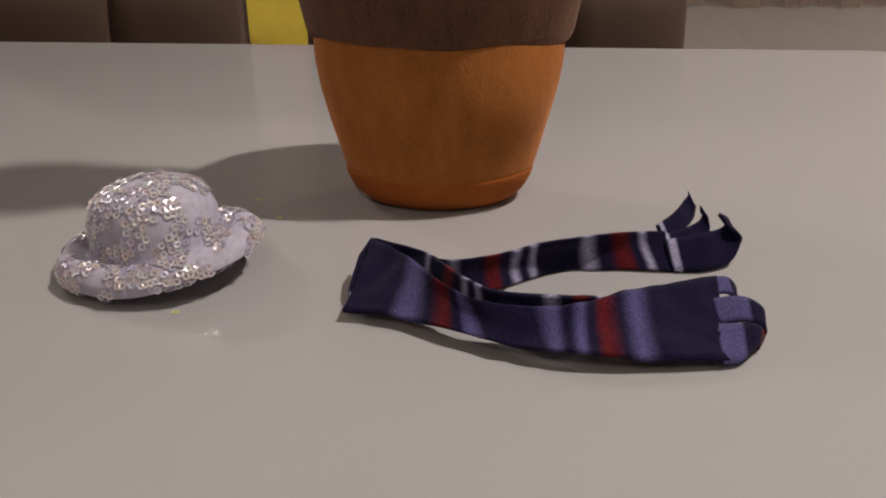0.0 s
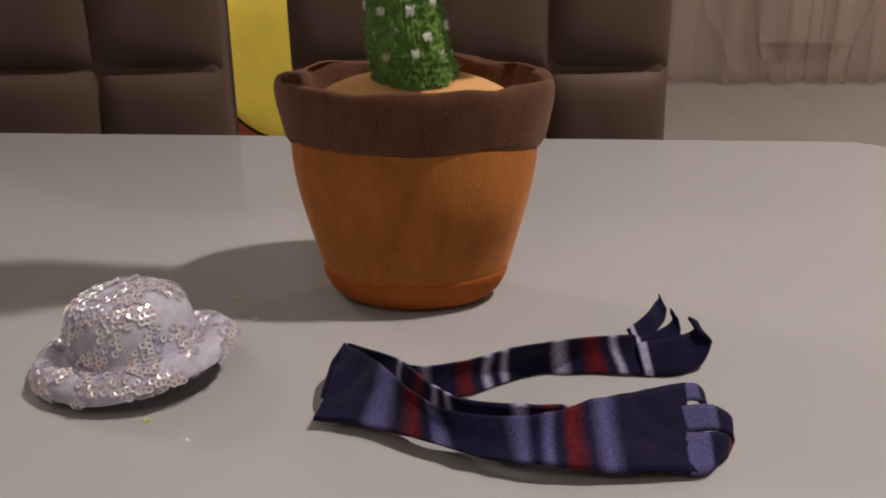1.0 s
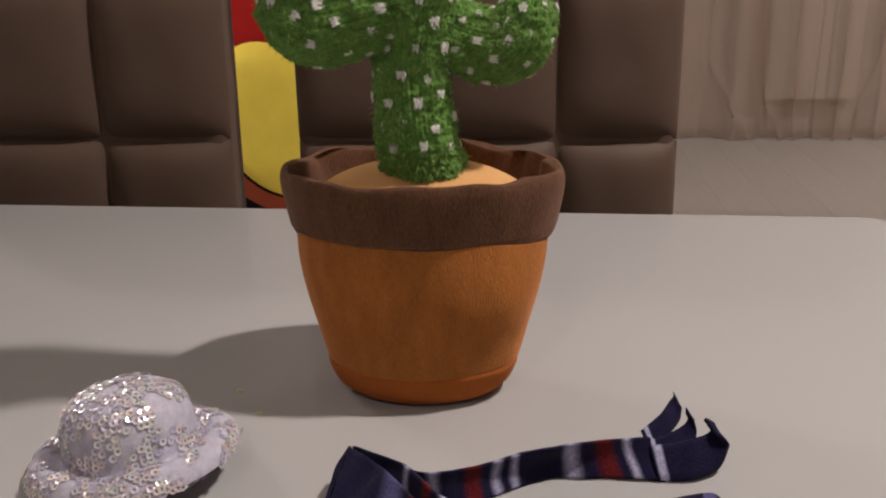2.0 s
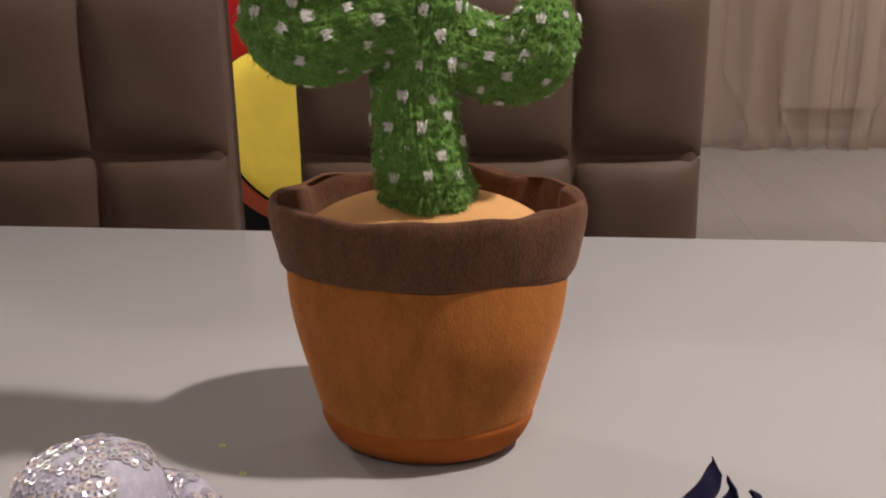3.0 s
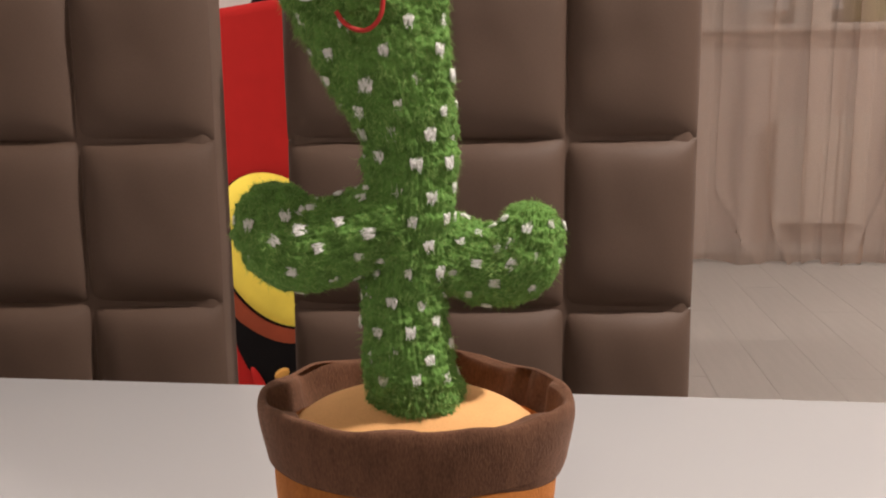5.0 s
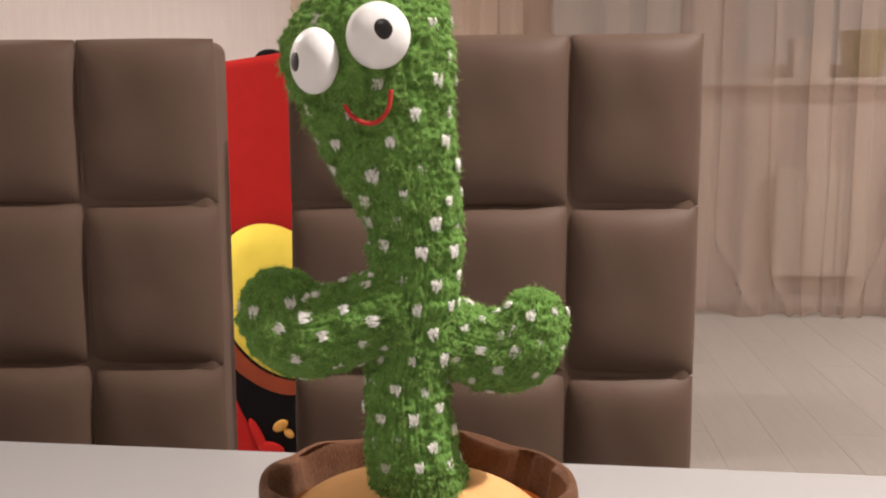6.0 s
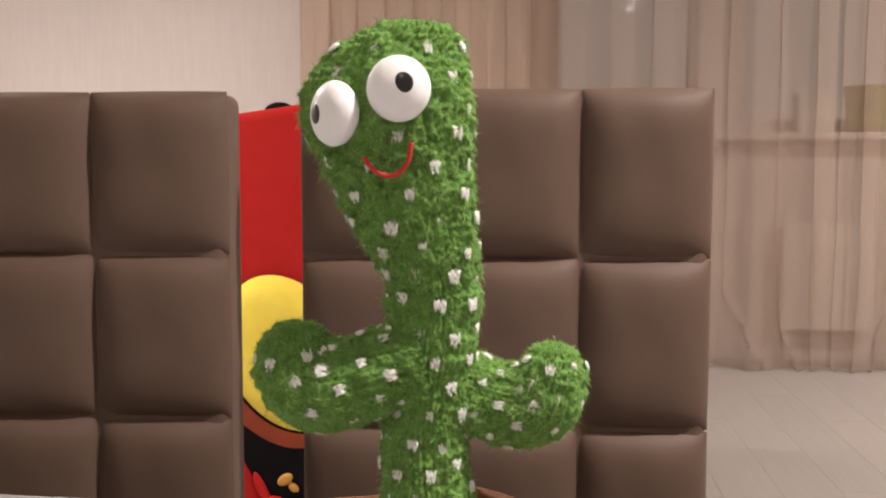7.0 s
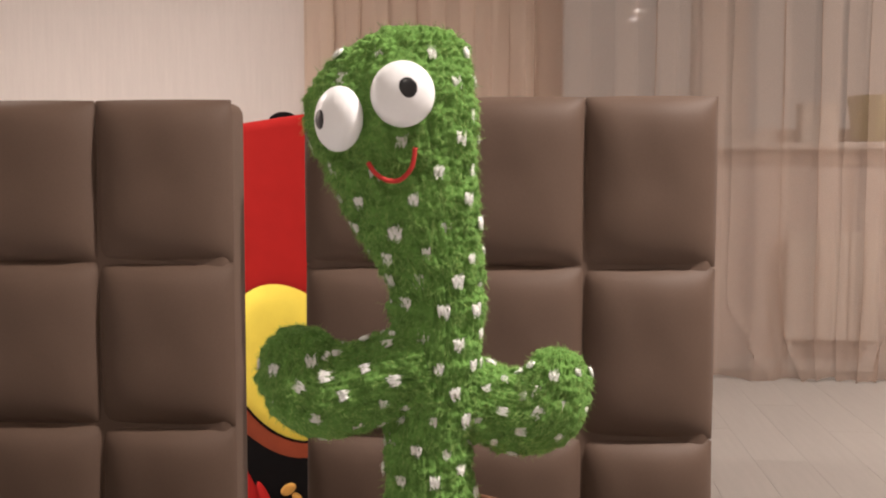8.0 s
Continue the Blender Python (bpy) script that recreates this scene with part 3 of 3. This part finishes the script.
def build_toy():
    toy = thing("cactus_toy", Matrix.Identity(4), "green knitted cactus toy in an orange plush pot, on the table", "toy")
    # pot
    g = lathe([(0.001, 0.0), (0.030, 0.0), (0.040, 0.001), (0.0475, 0.006), (0.0515, 0.0125), (0.0532, 0.0175), (0.0526, 0.0200)], (-0.0015, -0.074, TABLE_Z), 0.70, 40, 120, 0.012, 4)
    put("pot_band", mesh_from("pot_band", g.reshape(-1, 3), grid_faces(40, 120, True), M_BAND), toy, None, "darker orange plush band round the pot's foot")
    g = lathe([(0.0500, 0.0185), (0.0535, 0.0196), (0.0560, 0.026), (0.0617, 0.047), (0.0663, 0.066), (0.0690, 0.082), (0.0692, 0.098), (0.066, 0.108)], (-0.0015, 0.002, TABLE_Z), 0.73, 70, 140, 0.022, 9)
    for j in range(140):
        a = 2 * math.pi * j / 140
        off = (a - 5.45 + math.pi) % (2 * math.pi) - math.pi
        for i in range(70):
            swell = 0.0045 * math.exp(-(off / 0.5) ** 2 - ((g[i, j, 2] - TABLE_Z - 0.060) / 0.020) ** 2)
            g[i, j, 0] += swell * math.cos(a)
            g[i, j, 1] += swell * math.sin(a)
    ramp = np.clip((g[:, :, 2] - TABLE_Z - 0.020) / 0.08, 0, 1)
    g[:, :, 1] += -0.074 + 0.010 * ramp
    put("pot", mesh_from("pot", g.reshape(-1, 3), grid_faces(70, 140, True), M_POT), toy)
    # folded cuff, with an uneven lip and folds on its inner side
    g = lathe([(0.0690, 0.0880), (0.0712, 0.0865), (0.0735, 0.0900), (0.0752, 0.098), (0.0774, 0.110), (0.0780, 0.118), (0.0766, 0.1225), (0.0735, 0.1228), (0.0712, 0.119), (0.0690, 0.108), (0.0650, 0.096), (0.060, 0.088)], (-0.0015, -0.0565, TABLE_Z), 0.78, 90, 200, 0.018, 2)
    cols = 200
    for j in range(cols):
        a = 2 * math.pi * j / cols
        lift = 0.0035 * noise.noise(Vector((math.cos(a) * 2.6, math.sin(a) * 2.6, 5))) + 0.002 * math.sin(a) + 0.0045 * max(0.0, -math.sin(a)) ** 2
        for i in range(90):
            p = g[i, j]
            q = np.clip((p[2] - TABLE_Z - 0.088) / 0.034, 0, 1)
            inner = 1.0 if i > 58 else 0.0
            p[2] += lift * q
            fold = inner * 0.0045 * math.sin(a * 7 + 2.5 * noise.noise(Vector((math.cos(a) * 3, math.sin(a) * 3, 0)))) * (0.4 + 0.6 * q)
            p[0] += -fold * math.cos(a)
            p[1] += -fold * math.sin(a) * 0.73
            if q < 0.15 and not inner:
                p[2] += 0.0022 * math.sin(a * 2 + 0.6) + 0.0055 * max(0.0, -math.sin(a)) ** 2
    put("cuff", mesh_from("cuff", g.reshape(-1, 3), grid_faces(90, cols, True), M_CUFF), toy, None, "brown plush cuff folded over the pot's rim")
    g = lathe([(0.0665, 0.092), (0.066, 0.100), (0.060, 0.110), (0.045, 0.1195), (0.025, 0.1255), (0.001, 0.127)], (-0.0015, -0.0615, TABLE_Z), 0.72, 40, 100, 0.02, 6)
    put("soil", mesh_from("soil", g.reshape(-1, 3), grid_faces(40, 100, True), M_SOIL), toy, None, "tan plush dome filling the pot")
    # body
    rnd = random.Random(5)
    rings = smooth_path([(0.001, 0.002, 0.866), (0.0185, 0.002, 0.8665), (0.0222, 0.0012, 0.872), (0.0230, 0.0, 0.880), (0.0222, -0.0015, 0.889), (0.0207, -0.0034, 0.905), (0.0202, -0.0042, 0.919), (0.0196, -0.0046, 0.933), (0.0204, -0.003, 0.950), (0.0210, -0.0015, 0.966), (0.0216, -0.0003, 0.984), (0.0224, -0.0012, 1.000), (0.0262, -0.0056, 1.0125), (0.0288, -0.0090, 1.025), (0.0316, -0.0122, 1.038), (0.0350, -0.0163, 1.051), (0.0376, -0.0190, 1.064), (0.0383, -0.0204, 1.077), (0.0362, -0.0197, 1.0895), (0.0304, -0.0167, 1.1005), (0.0240, -0.0122, 1.1080), (0.0140, -0.0108, 1.1125), (0.001, -0.0108, 1.1138)], 440)
    n = len(rings)
    zz = rings[:, 2]
    cy = -0.070 - 0.004 * np.clip((zz - 1.0) / 0.05, 0, 1)
    cen = np.stack([rings[:, 1], cy, zz], axis=1)
    rx = np.maximum(rings[:, 0], 0.0005)
    ry = rx * (0.96 - 0.14 * np.clip((zz - 1.0) / 0.06, 0, 1))
    bg, bo, bt, me = knit(cen, rx, ry, (1, 0, 0), 25, 0.0040, 0.0024, M_KNIT, "body", True)
    body = put("body", me, toy, None, "fuzzy green knitted body with white dots")
    tagged(put("fuzz", fuzz_mesh("fuzz", bg, bo, bt, 75000, 0.0036, rnd), body), kind="stuff")
    dot = [stitch_mesh() for _ in range(5)]
    sew_dots(body, bg, bo, bt, dot, 0.0255, 8, 0.024, 0.006, rnd, 0.28, 0.82, ((-0.0112, -0.1015, 1.0822), (-0.0400, -0.0990, 1.0722)))
    # arms: out from the body, then up
    for pts, rad, sh in (
        ([(-0.004, -0.074, 0.961), (-0.018, -0.076, 0.958), (-0.034, -0.079, 0.9535), (-0.048, -0.080, 0.9515), (-0.0575, -0.080, 0.9555), (-0.0615, -0.080, 0.9635), (-0.0620, -0.080, 0.972), (-0.0620, -0.080, 0.978), (-0.0620, -0.080, 0.9808)], [0.0205, 0.0205, 0.0200, 0.0220, 0.0222, 0.0195, 0.0158, 0.0095, 0.0008], 0.1),
        ([(0.0038, -0.064, 0.9456), (0.0142, -0.06, 0.9444), (0.0265, -0.058, 0.9403), (0.0384, -0.057, 0.9376), (0.0481, -0.057, 0.9407), (0.0533, -0.057, 0.9488), (0.0548, -0.057, 0.9573), (0.0553, -0.057, 0.965), (0.0553, -0.057, 0.9686)], [0.0191, 0.0194, 0.0186, 0.0198, 0.0199, 0.0181, 0.0151, 0.0091, 0.0008], 0.35),
    ):
        c = smooth_path(pts, 190)
        r = np.maximum(smooth_path([(q, 0, 0) for q in rad], 190)[:, 0], 0.0006)
        ag, ao, at, me = knit(c, r, r * 0.95, (0, -1, 0.0), 22, 0.0038, 0.0021, M_KNIT, "arm", False, 0.0010)
        arm = put("arm", me, toy, None, "fuzzy green knitted arm curving upwards")
        tagged(put("fuzz", fuzz_mesh("fuzz", ag, ao, at, 30000, 0.0031, rnd), arm), kind="stuff")
        sew_dots(arm, ag, ao, at, dot, 0.0215, 7, 0.014, 0.004, rnd, sh, 0.74, (), True)
    # eyes
    for at, turn, up, ps in (((-0.0110, -0.1040, 1.0822), 6, 4, (0.0021, 0.0012)), ((-0.0385, -0.1015, 1.0722), -47, 2, (-0.0010, -0.0005))):
        m = Matrix.Translation(at) @ Matrix.Rotation(radians(turn), 4, "Z") @ Matrix.Rotation(radians(-up), 4, "X")
        bm = bmesh.new()
        bmesh.ops.create_uvsphere(bm, u_segments=40, v_segments=24, radius=0.0134, matrix=Matrix.Diagonal((1, 0.66, 1.03, 1)))
        eye = part("eye", bm, M_EYE, toy, "glossy white plastic eye", True)
        eye.matrix_basis = m
        bm = bmesh.new()
        bmesh.ops.create_uvsphere(bm, u_segments=28, v_segments=14, radius=0.0042, matrix=Matrix.Translation((ps[0], -0.0080, ps[1])) @ Matrix.Diagonal((1, 0.28, 1.05, 1)))
        part("pupil", bm, M_PUPIL, eye, "black pupil", True)
    # mouth: a red cord along the face
    path = smooth_path([(-0.0252, 0, 1.0540), (-0.0222, 0, 1.0495), (-0.0170, 0, 1.0465), (-0.0115, 0, 1.0470), (-0.0070, 0, 1.0520), (-0.0055, 0, 1.0600)], 60)
    cz = []
    for x, _, z in path:
        i = int(np.argmin(np.abs(zz - z)))
        q = max(0.05, 1 - ((x - cen[i, 0]) / rx[i]) ** 2)
        cz.append((x, cen[i, 1] - ry[i] * math.sqrt(q) - 0.0036, z))
    cz = np.array(cz)
    tg = np.gradient(cz, axis=0)
    v = []
    for p, t in zip(cz, tg):
        t = t / np.linalg.norm(t)
        a = np.cross(t, (0, 1, 0))
        a /= np.linalg.norm(a)
        for k in range(10):
            w = 2 * math.pi * k / 10
            v.append(p + 0.0010 * (a * math.cos(w) + np.array((0, 1, 0)) * math.sin(w)))
    put("mouth", mesh_from("mouth", v, grid_faces(60, 10, True) + [tuple(range(10)), tuple(range(590, 600))], M_MOUTH), toy, None, "red cord smile")


# ---------------------------------------------------------------- sequinned hat
def sequin_data(r=0.00185, hole=0.00075, n=11):
    v, f = [], []
    for k in range(n):
        a = 2 * math.pi * k / n
        v += [(r * math.cos(a), r * math.sin(a), 0.0), (hole * math.cos(a), hole * math.sin(a), -0.00018)]
    for k in range(n):
        q = (k + 1) % n
        f.append((2 * k, 2 * q, 2 * q + 1, 2 * k + 1))
    return v, f


def build_hat():
    place = pose(-0.1290, -0.177, TABLE_Z + 0.0078, -1.5, -7.5, 0) @ Matrix.Scale(1.03, 4)
    hat = thing("toy_hat", place, "small silver-lilac sequinned toy hat with a wide brim", "hat")
    prof = [(0.0475, -0.0006), (0.0488, 0.0006), (0.0472, 0.0050), (0.0428, 0.0086), (0.0378, 0.0092), (0.0338, 0.0070), (0.0314, 0.0072), (0.0307, 0.0125), (0.0300, 0.020), (0.0272, 0.0275), (0.0215, 0.0330), (0.0120, 0.0365), (0.0005, 0.0375)]
    rows, cols = 70, 140
    g = lathe(prof, (0, 0, 0), 0.90, rows, cols, 0.008, 11)
    for j in range(cols):
        a = 2 * math.pi * j / cols
        for i in range(rows):
            q = np.clip((math.hypot(g[i, j, 0], g[i, j, 1] / 0.88) - 0.032) / 0.014, 0, 1)
            g[i, j, 2] += q * (0.0018 * math.cos(2 * a) + 0.0005 * math.sin(5 * a))
    out = grid_normals(g, True)
    if out[40, 0, 0] < 0:
        out = -out
    outer = g.reshape(-1, 3)
    inner = (g - out * 0.0012).reshape(-1, 3)
    k = rows * cols
    faces = grid_faces(rows, cols, True)
    rim = [(j, (j + 1) % cols, k + (j + 1) % cols, k + j) for j in range(cols)]
    shell = put("cloth", mesh_from("cloth", np.vstack([outer, inner]), faces + [tuple(x + k for x in f[::-1]) for f in faces] + rim, M_HATCLOTH), hat, None, "lilac mesh cloth shell of the hat")
    rnd = random.Random(12)
    v0, f0 = sequin_data()
    one = mesh_from("sequin", v0, f0, M_SEQUIN, False)
    placed, allv, allf, singles = [], [], [], 0
    tries = 0
    while tries < 14000 and len(placed) < 800:
        tries += 1
        i, j = rnd.randrange(3, rows - 1), rnd.randrange(cols)
        if rnd.random() > (math.hypot(g[i, j, 0], g[i, j, 1]) + 0.004) / 0.047:
            continue
        p = Vector(g[i, j])
        clump = noise.noise(p * 75)
        if clump < -0.08 or any((p - q).length < 0.0021 for q in placed):
            continue
        placed.append(p)
        z = (Vector(out[i, j]) + Vector((rnd.gauss(0, 0.10), rnd.gauss(0, 0.10), rnd.gauss(0, 0.10)))).normalized()
        m = z.to_track_quat("Z", "Y").to_matrix().to_4x4()
        m.translation = p + z * rnd.uniform(0.0004, 0.0010)
        if p.y < 0.012 and singles < 300:
            singles += 1
            put("sequin", one, shell, m)
        else:
            b = len(allv)
            allv += [m @ Vector(q) for q in v0]
            allf += [tuple(b + x for x in f) for f in f0]
    tagged(put("sequin_rest", mesh_from("sequin_rest", allv, allf, M_SEQUINS, False), hat), kind="stuff")
    ms = mesh_from("loose_sequin", *sequin_data(0.0019, 0.0006), M_LOOSE, False)
    for x, y, rx in ((-0.1045, -0.0890, 8), (-0.0865, -0.1150, 0), (-0.1085, -0.2225, 5)):
        ob = put("loose_sequin", ms, None, pose(x, y, TABLE_Z + 0.0005, rx * 0.5, 0, 40))
        tagged(ob, "tiny loose yellow-green sequin lying on the table", "sequin", "loose sequins")


# ---------------------------------------------------------------- toy scarf
def band(name, low, high, material, parent, n=120, thick=0.0019, bulge=0.0, label="", across=14, taper=None):
    """A cloth strip between two edges, with thickness and a rounded swell across."""
    a, b = smooth_path(low, n), smooth_path(high, n)
    g = np.zeros((n, across, 3))
    for k in range(across):
        w = k / (across - 1)
        g[:, k] = a * (1 - w) + b * w
    nr = grid_normals(g, False)
    w = np.linspace(0, 1, across)
    g = g + nr * (bulge * np.sin(math.pi * w))[None, :, None]
    for i in range(n):
        for k in range(across):
            g[i, k] += nr[i, k] * 0.0015 * noise.noise(Vector(g[i, k] * 90))
    f, bk = (g + nr * thick / 2).reshape(-1, 3), (g - nr * thick / 2).reshape(-1, 3)
    c = n * across
    faces = grid_faces(n, across, False)
    edge = [i * across for i in range(n)] + [(n - 1) * across + k for k in range(1, across)] + [i * across + across - 1 for i in range(n - 2, -1, -1)] + list(range(across - 2, 0, -1))
    rim = [(edge[i], edge[(i + 1) % len(edge)], c + edge[(i + 1) % len(edge)], c + edge[i]) for i in range(len(edge))]
    uv = [(i / (n - 1), k / (across - 1)) for i in range(n) for k in range(across)]
    me = mesh_from(name, np.vstack([f, bk]), faces + [tuple(c + x for x in q[::-1]) for q in faces] + rim, material, True, uv + uv)
    return put(name, me, parent, None, label)


def build_scarf():
    T = TABLE_Z + 0.0008
    sc = thing("toy_scarf", pose(0.0025, -0.0015, 0), "small navy striped toy scarf with cut fringes, folded on the table", "scarf")
    band("front_tail", [(-0.0345, -0.2250, T + 0.004), (-0.014, -0.2285, T + 0.0045), (0.015, -0.2425, T + 0.006), (0.040, -0.2540, T + 0.006), (0.063, -0.2595, T + 0.007), (0.090, -0.2605, T + 0.006), (0.126, -0.2560, T + 0.003)],
         [(-0.0275, -0.1800, T + 0.0185), (-0.008, -0.2000, T + 0.019), (0.012, -0.2270, T + 0.0185), (0.030, -0.2380, T + 0.017), (0.062, -0.2385, T + 0.0165), (0.088, -0.2240, T + 0.0165), (0.128, -0.2045, T + 0.0140)], M_FRONT, sc, 160, bulge=0.002)
    band("inner_fold", [(-0.020, -0.1880, T + 0.006), (0.000, -0.2060, T + 0.006), (0.018, -0.2260, T + 0.005), (0.040, -0.2340, T + 0.004), (0.068, -0.2300, T + 0.004), (0.086, -0.2210, T + 0.004)],
         [(-0.0255, -0.1770, T + 0.0175), (0.000, -0.1960, T + 0.0195), (0.017, -0.2200, T + 0.0198), (0.036, -0.2325, T + 0.0190), (0.066, -0.2325, T + 0.0180), (0.086, -0.2220, T + 0.0110)], M_BACK, sc, 120)
    band("left_fold", [(-0.0345, -0.2165, T), (-0.034, -0.205, T), (-0.028, -0.190, T)], [(-0.0330, -0.2120, T + 0.004), (-0.033, -0.1950, T + 0.012), (-0.0275, -0.1790, T + 0.0185)], M_NAVY, sc, 30)
    band("back_tail", [(-0.020, -0.1850, T), (0.005, -0.2000, T), (0.031, -0.1930, T), (0.050, -0.1790, T), (0.0655, -0.1715, T), (0.0975, -0.1695, T), (0.118, -0.1715, T)],
         [(-0.026, -0.1780, T + 0.018), (0.004, -0.1960, T + 0.0165), (0.030, -0.1900, T + 0.016), (0.050, -0.1800, T + 0.017), (0.0655, -0.1740, T + 0.0175), (0.092, -0.1650, T + 0.0175), (0.112, -0.1560, T + 0.014)], M_BACK, sc, 140, bulge=0.0025)
    # cut fringe strips, curling up at their ends
    for low, high in (
        ([(0.112, -0.1560, T + 0.009), (0.122, -0.146, T + 0.010), (0.129, -0.136, T + 0.0125), (0.131, -0.131, T + 0.017)], [(0.110, -0.1530, T + 0.0135), (0.120, -0.141, T + 0.0150), (0.127, -0.131, T + 0.0180), (0.1285, -0.1275, T + 0.0215)]),
        ([(0.114, -0.1620, T + 0.004), (0.127, -0.153, T + 0.005), (0.136, -0.144, T + 0.008), (0.136, -0.139, T + 0.015)], [(0.112, -0.1570, T + 0.009), (0.125, -0.148, T + 0.0095), (0.1335, -0.140, T + 0.0120), (0.1335, -0.136, T + 0.018)]),
        ([(0.115, -0.1715, T + 0.0002), (0.130, -0.1705, T + 0.0002), (0.143, -0.164, T + 0.002), (0.148, -0.158, T + 0.010), (0.143, -0.156, T + 0.0165)], [(0.113, -0.1630, T + 0.0075), (0.128, -0.1610, T + 0.009), (0.140, -0.156, T + 0.0105), (0.1445, -0.152, T + 0.0155), (0.140, -0.151, T + 0.0195)]),
    ):
        high = [tuple(np.array(h) + 0.45 * (np.array(h) - np.array(q))) for q, h in zip(low, high)]
        band("fringe", low, high, M_NAVY, sc, 36, across=6)
    for low, high in (
        ([(0.124, -0.2130, T + 0.009), (0.133, -0.208, T + 0.008), (0.139, -0.208, T + 0.003), (0.136, -0.214, T + 0.0005)], [(0.124, -0.2050, T + 0.013), (0.132, -0.200, T + 0.0115), (0.138, -0.200, T + 0.006), (0.136, -0.205, T + 0.001)]),
        ([(0.124, -0.2310, T + 0.006), (0.136, -0.232, T + 0.008), (0.1435, -0.233, T + 0.005), (0.141, -0.235, T + 0.0005)], [(0.124, -0.2180, T + 0.010), (0.136, -0.220, T + 0.012), (0.1445, -0.222, T + 0.008), (0.142, -0.225, T + 0.001)]),
        ([(0.122, -0.2570, T + 0.003), (0.131, -0.2540, T + 0.003), (0.138, -0.2440, T + 0.003), (0.139, -0.2420, T + 0.0005)], [(0.123, -0.2330, T + 0.006), (0.132, -0.2335, T + 0.007), (0.1405, -0.2345, T + 0.007), (0.142, -0.2350, T + 0.002)]),
    ):
        band("fringe", low, high, M_FRONT2, sc, 36, across=6)


build_room()
FOLDS = ((0.62, 0.66, 0.5, 0.02), (1.02, 1.24, 0.42, 0.020), (1.235, 1.37, 0.62, 0.026), (1.43, 1.45, 0.5, 0.016), (1.56, 1.56, 0.5, 0.022), (1.66, 1.64, 0.5, 0.015), (1.86, 1.72, 0.9, 0.024), (2.08, 2.0, 0.6, 0.02), (2.4, 2.42, 0.6, 0.02))
curtain("sheer_curtain", 0.02, 3.1, 4.36, 2.58, 0.0, 13, 0.036, M_SHEER, "beige sheer organza curtain hanging to the floor", 2.0, FOLDS)
curtain("drape", -1.18, 0.17, 4.47, 2.58, 0.0, 9, 0.030, M_DRAPE, "beige fabric drape gathered beside the window", 8.0)
build_lamps()
build_table()
build_chair()
build_bag()
build_toy()
build_hat()
build_scarf()


# ---------------------------------------------------------------- floorboards
def build_boards():
    floor = bpy.data.objects["floor"]
    me = bpy.data.meshes.new("floorboard")
    bm = box_bm(-0.0960, 0.0960, -0.6396, 0.6396, -0.012, 0.0, 0.0005, 1)
    bm.to_mesh(me)
    bm.free()
    me.materials.append(M_PLANK)
    col = 0
    x = -3.1
    while x < 3.6:
        y = -3.4 + 0.64 - (col * 0.427) % 1.28
        while y < 5.2:
            y0, y1 = max(y - 0.6396, -3.4), min(y + 0.6396, 4.62)
            if y1 - y0 > 0.02:
                put("floorboard", me, floor, pose(x, (y0 + y1) / 2, random.uniform(-0.0003, 0.0)) @ Matrix.Diagonal((1, (y1 - y0) / 1.2792, 1, 1)))
            y += 1.28
        x += 0.1925
        col += 1


build_boards()
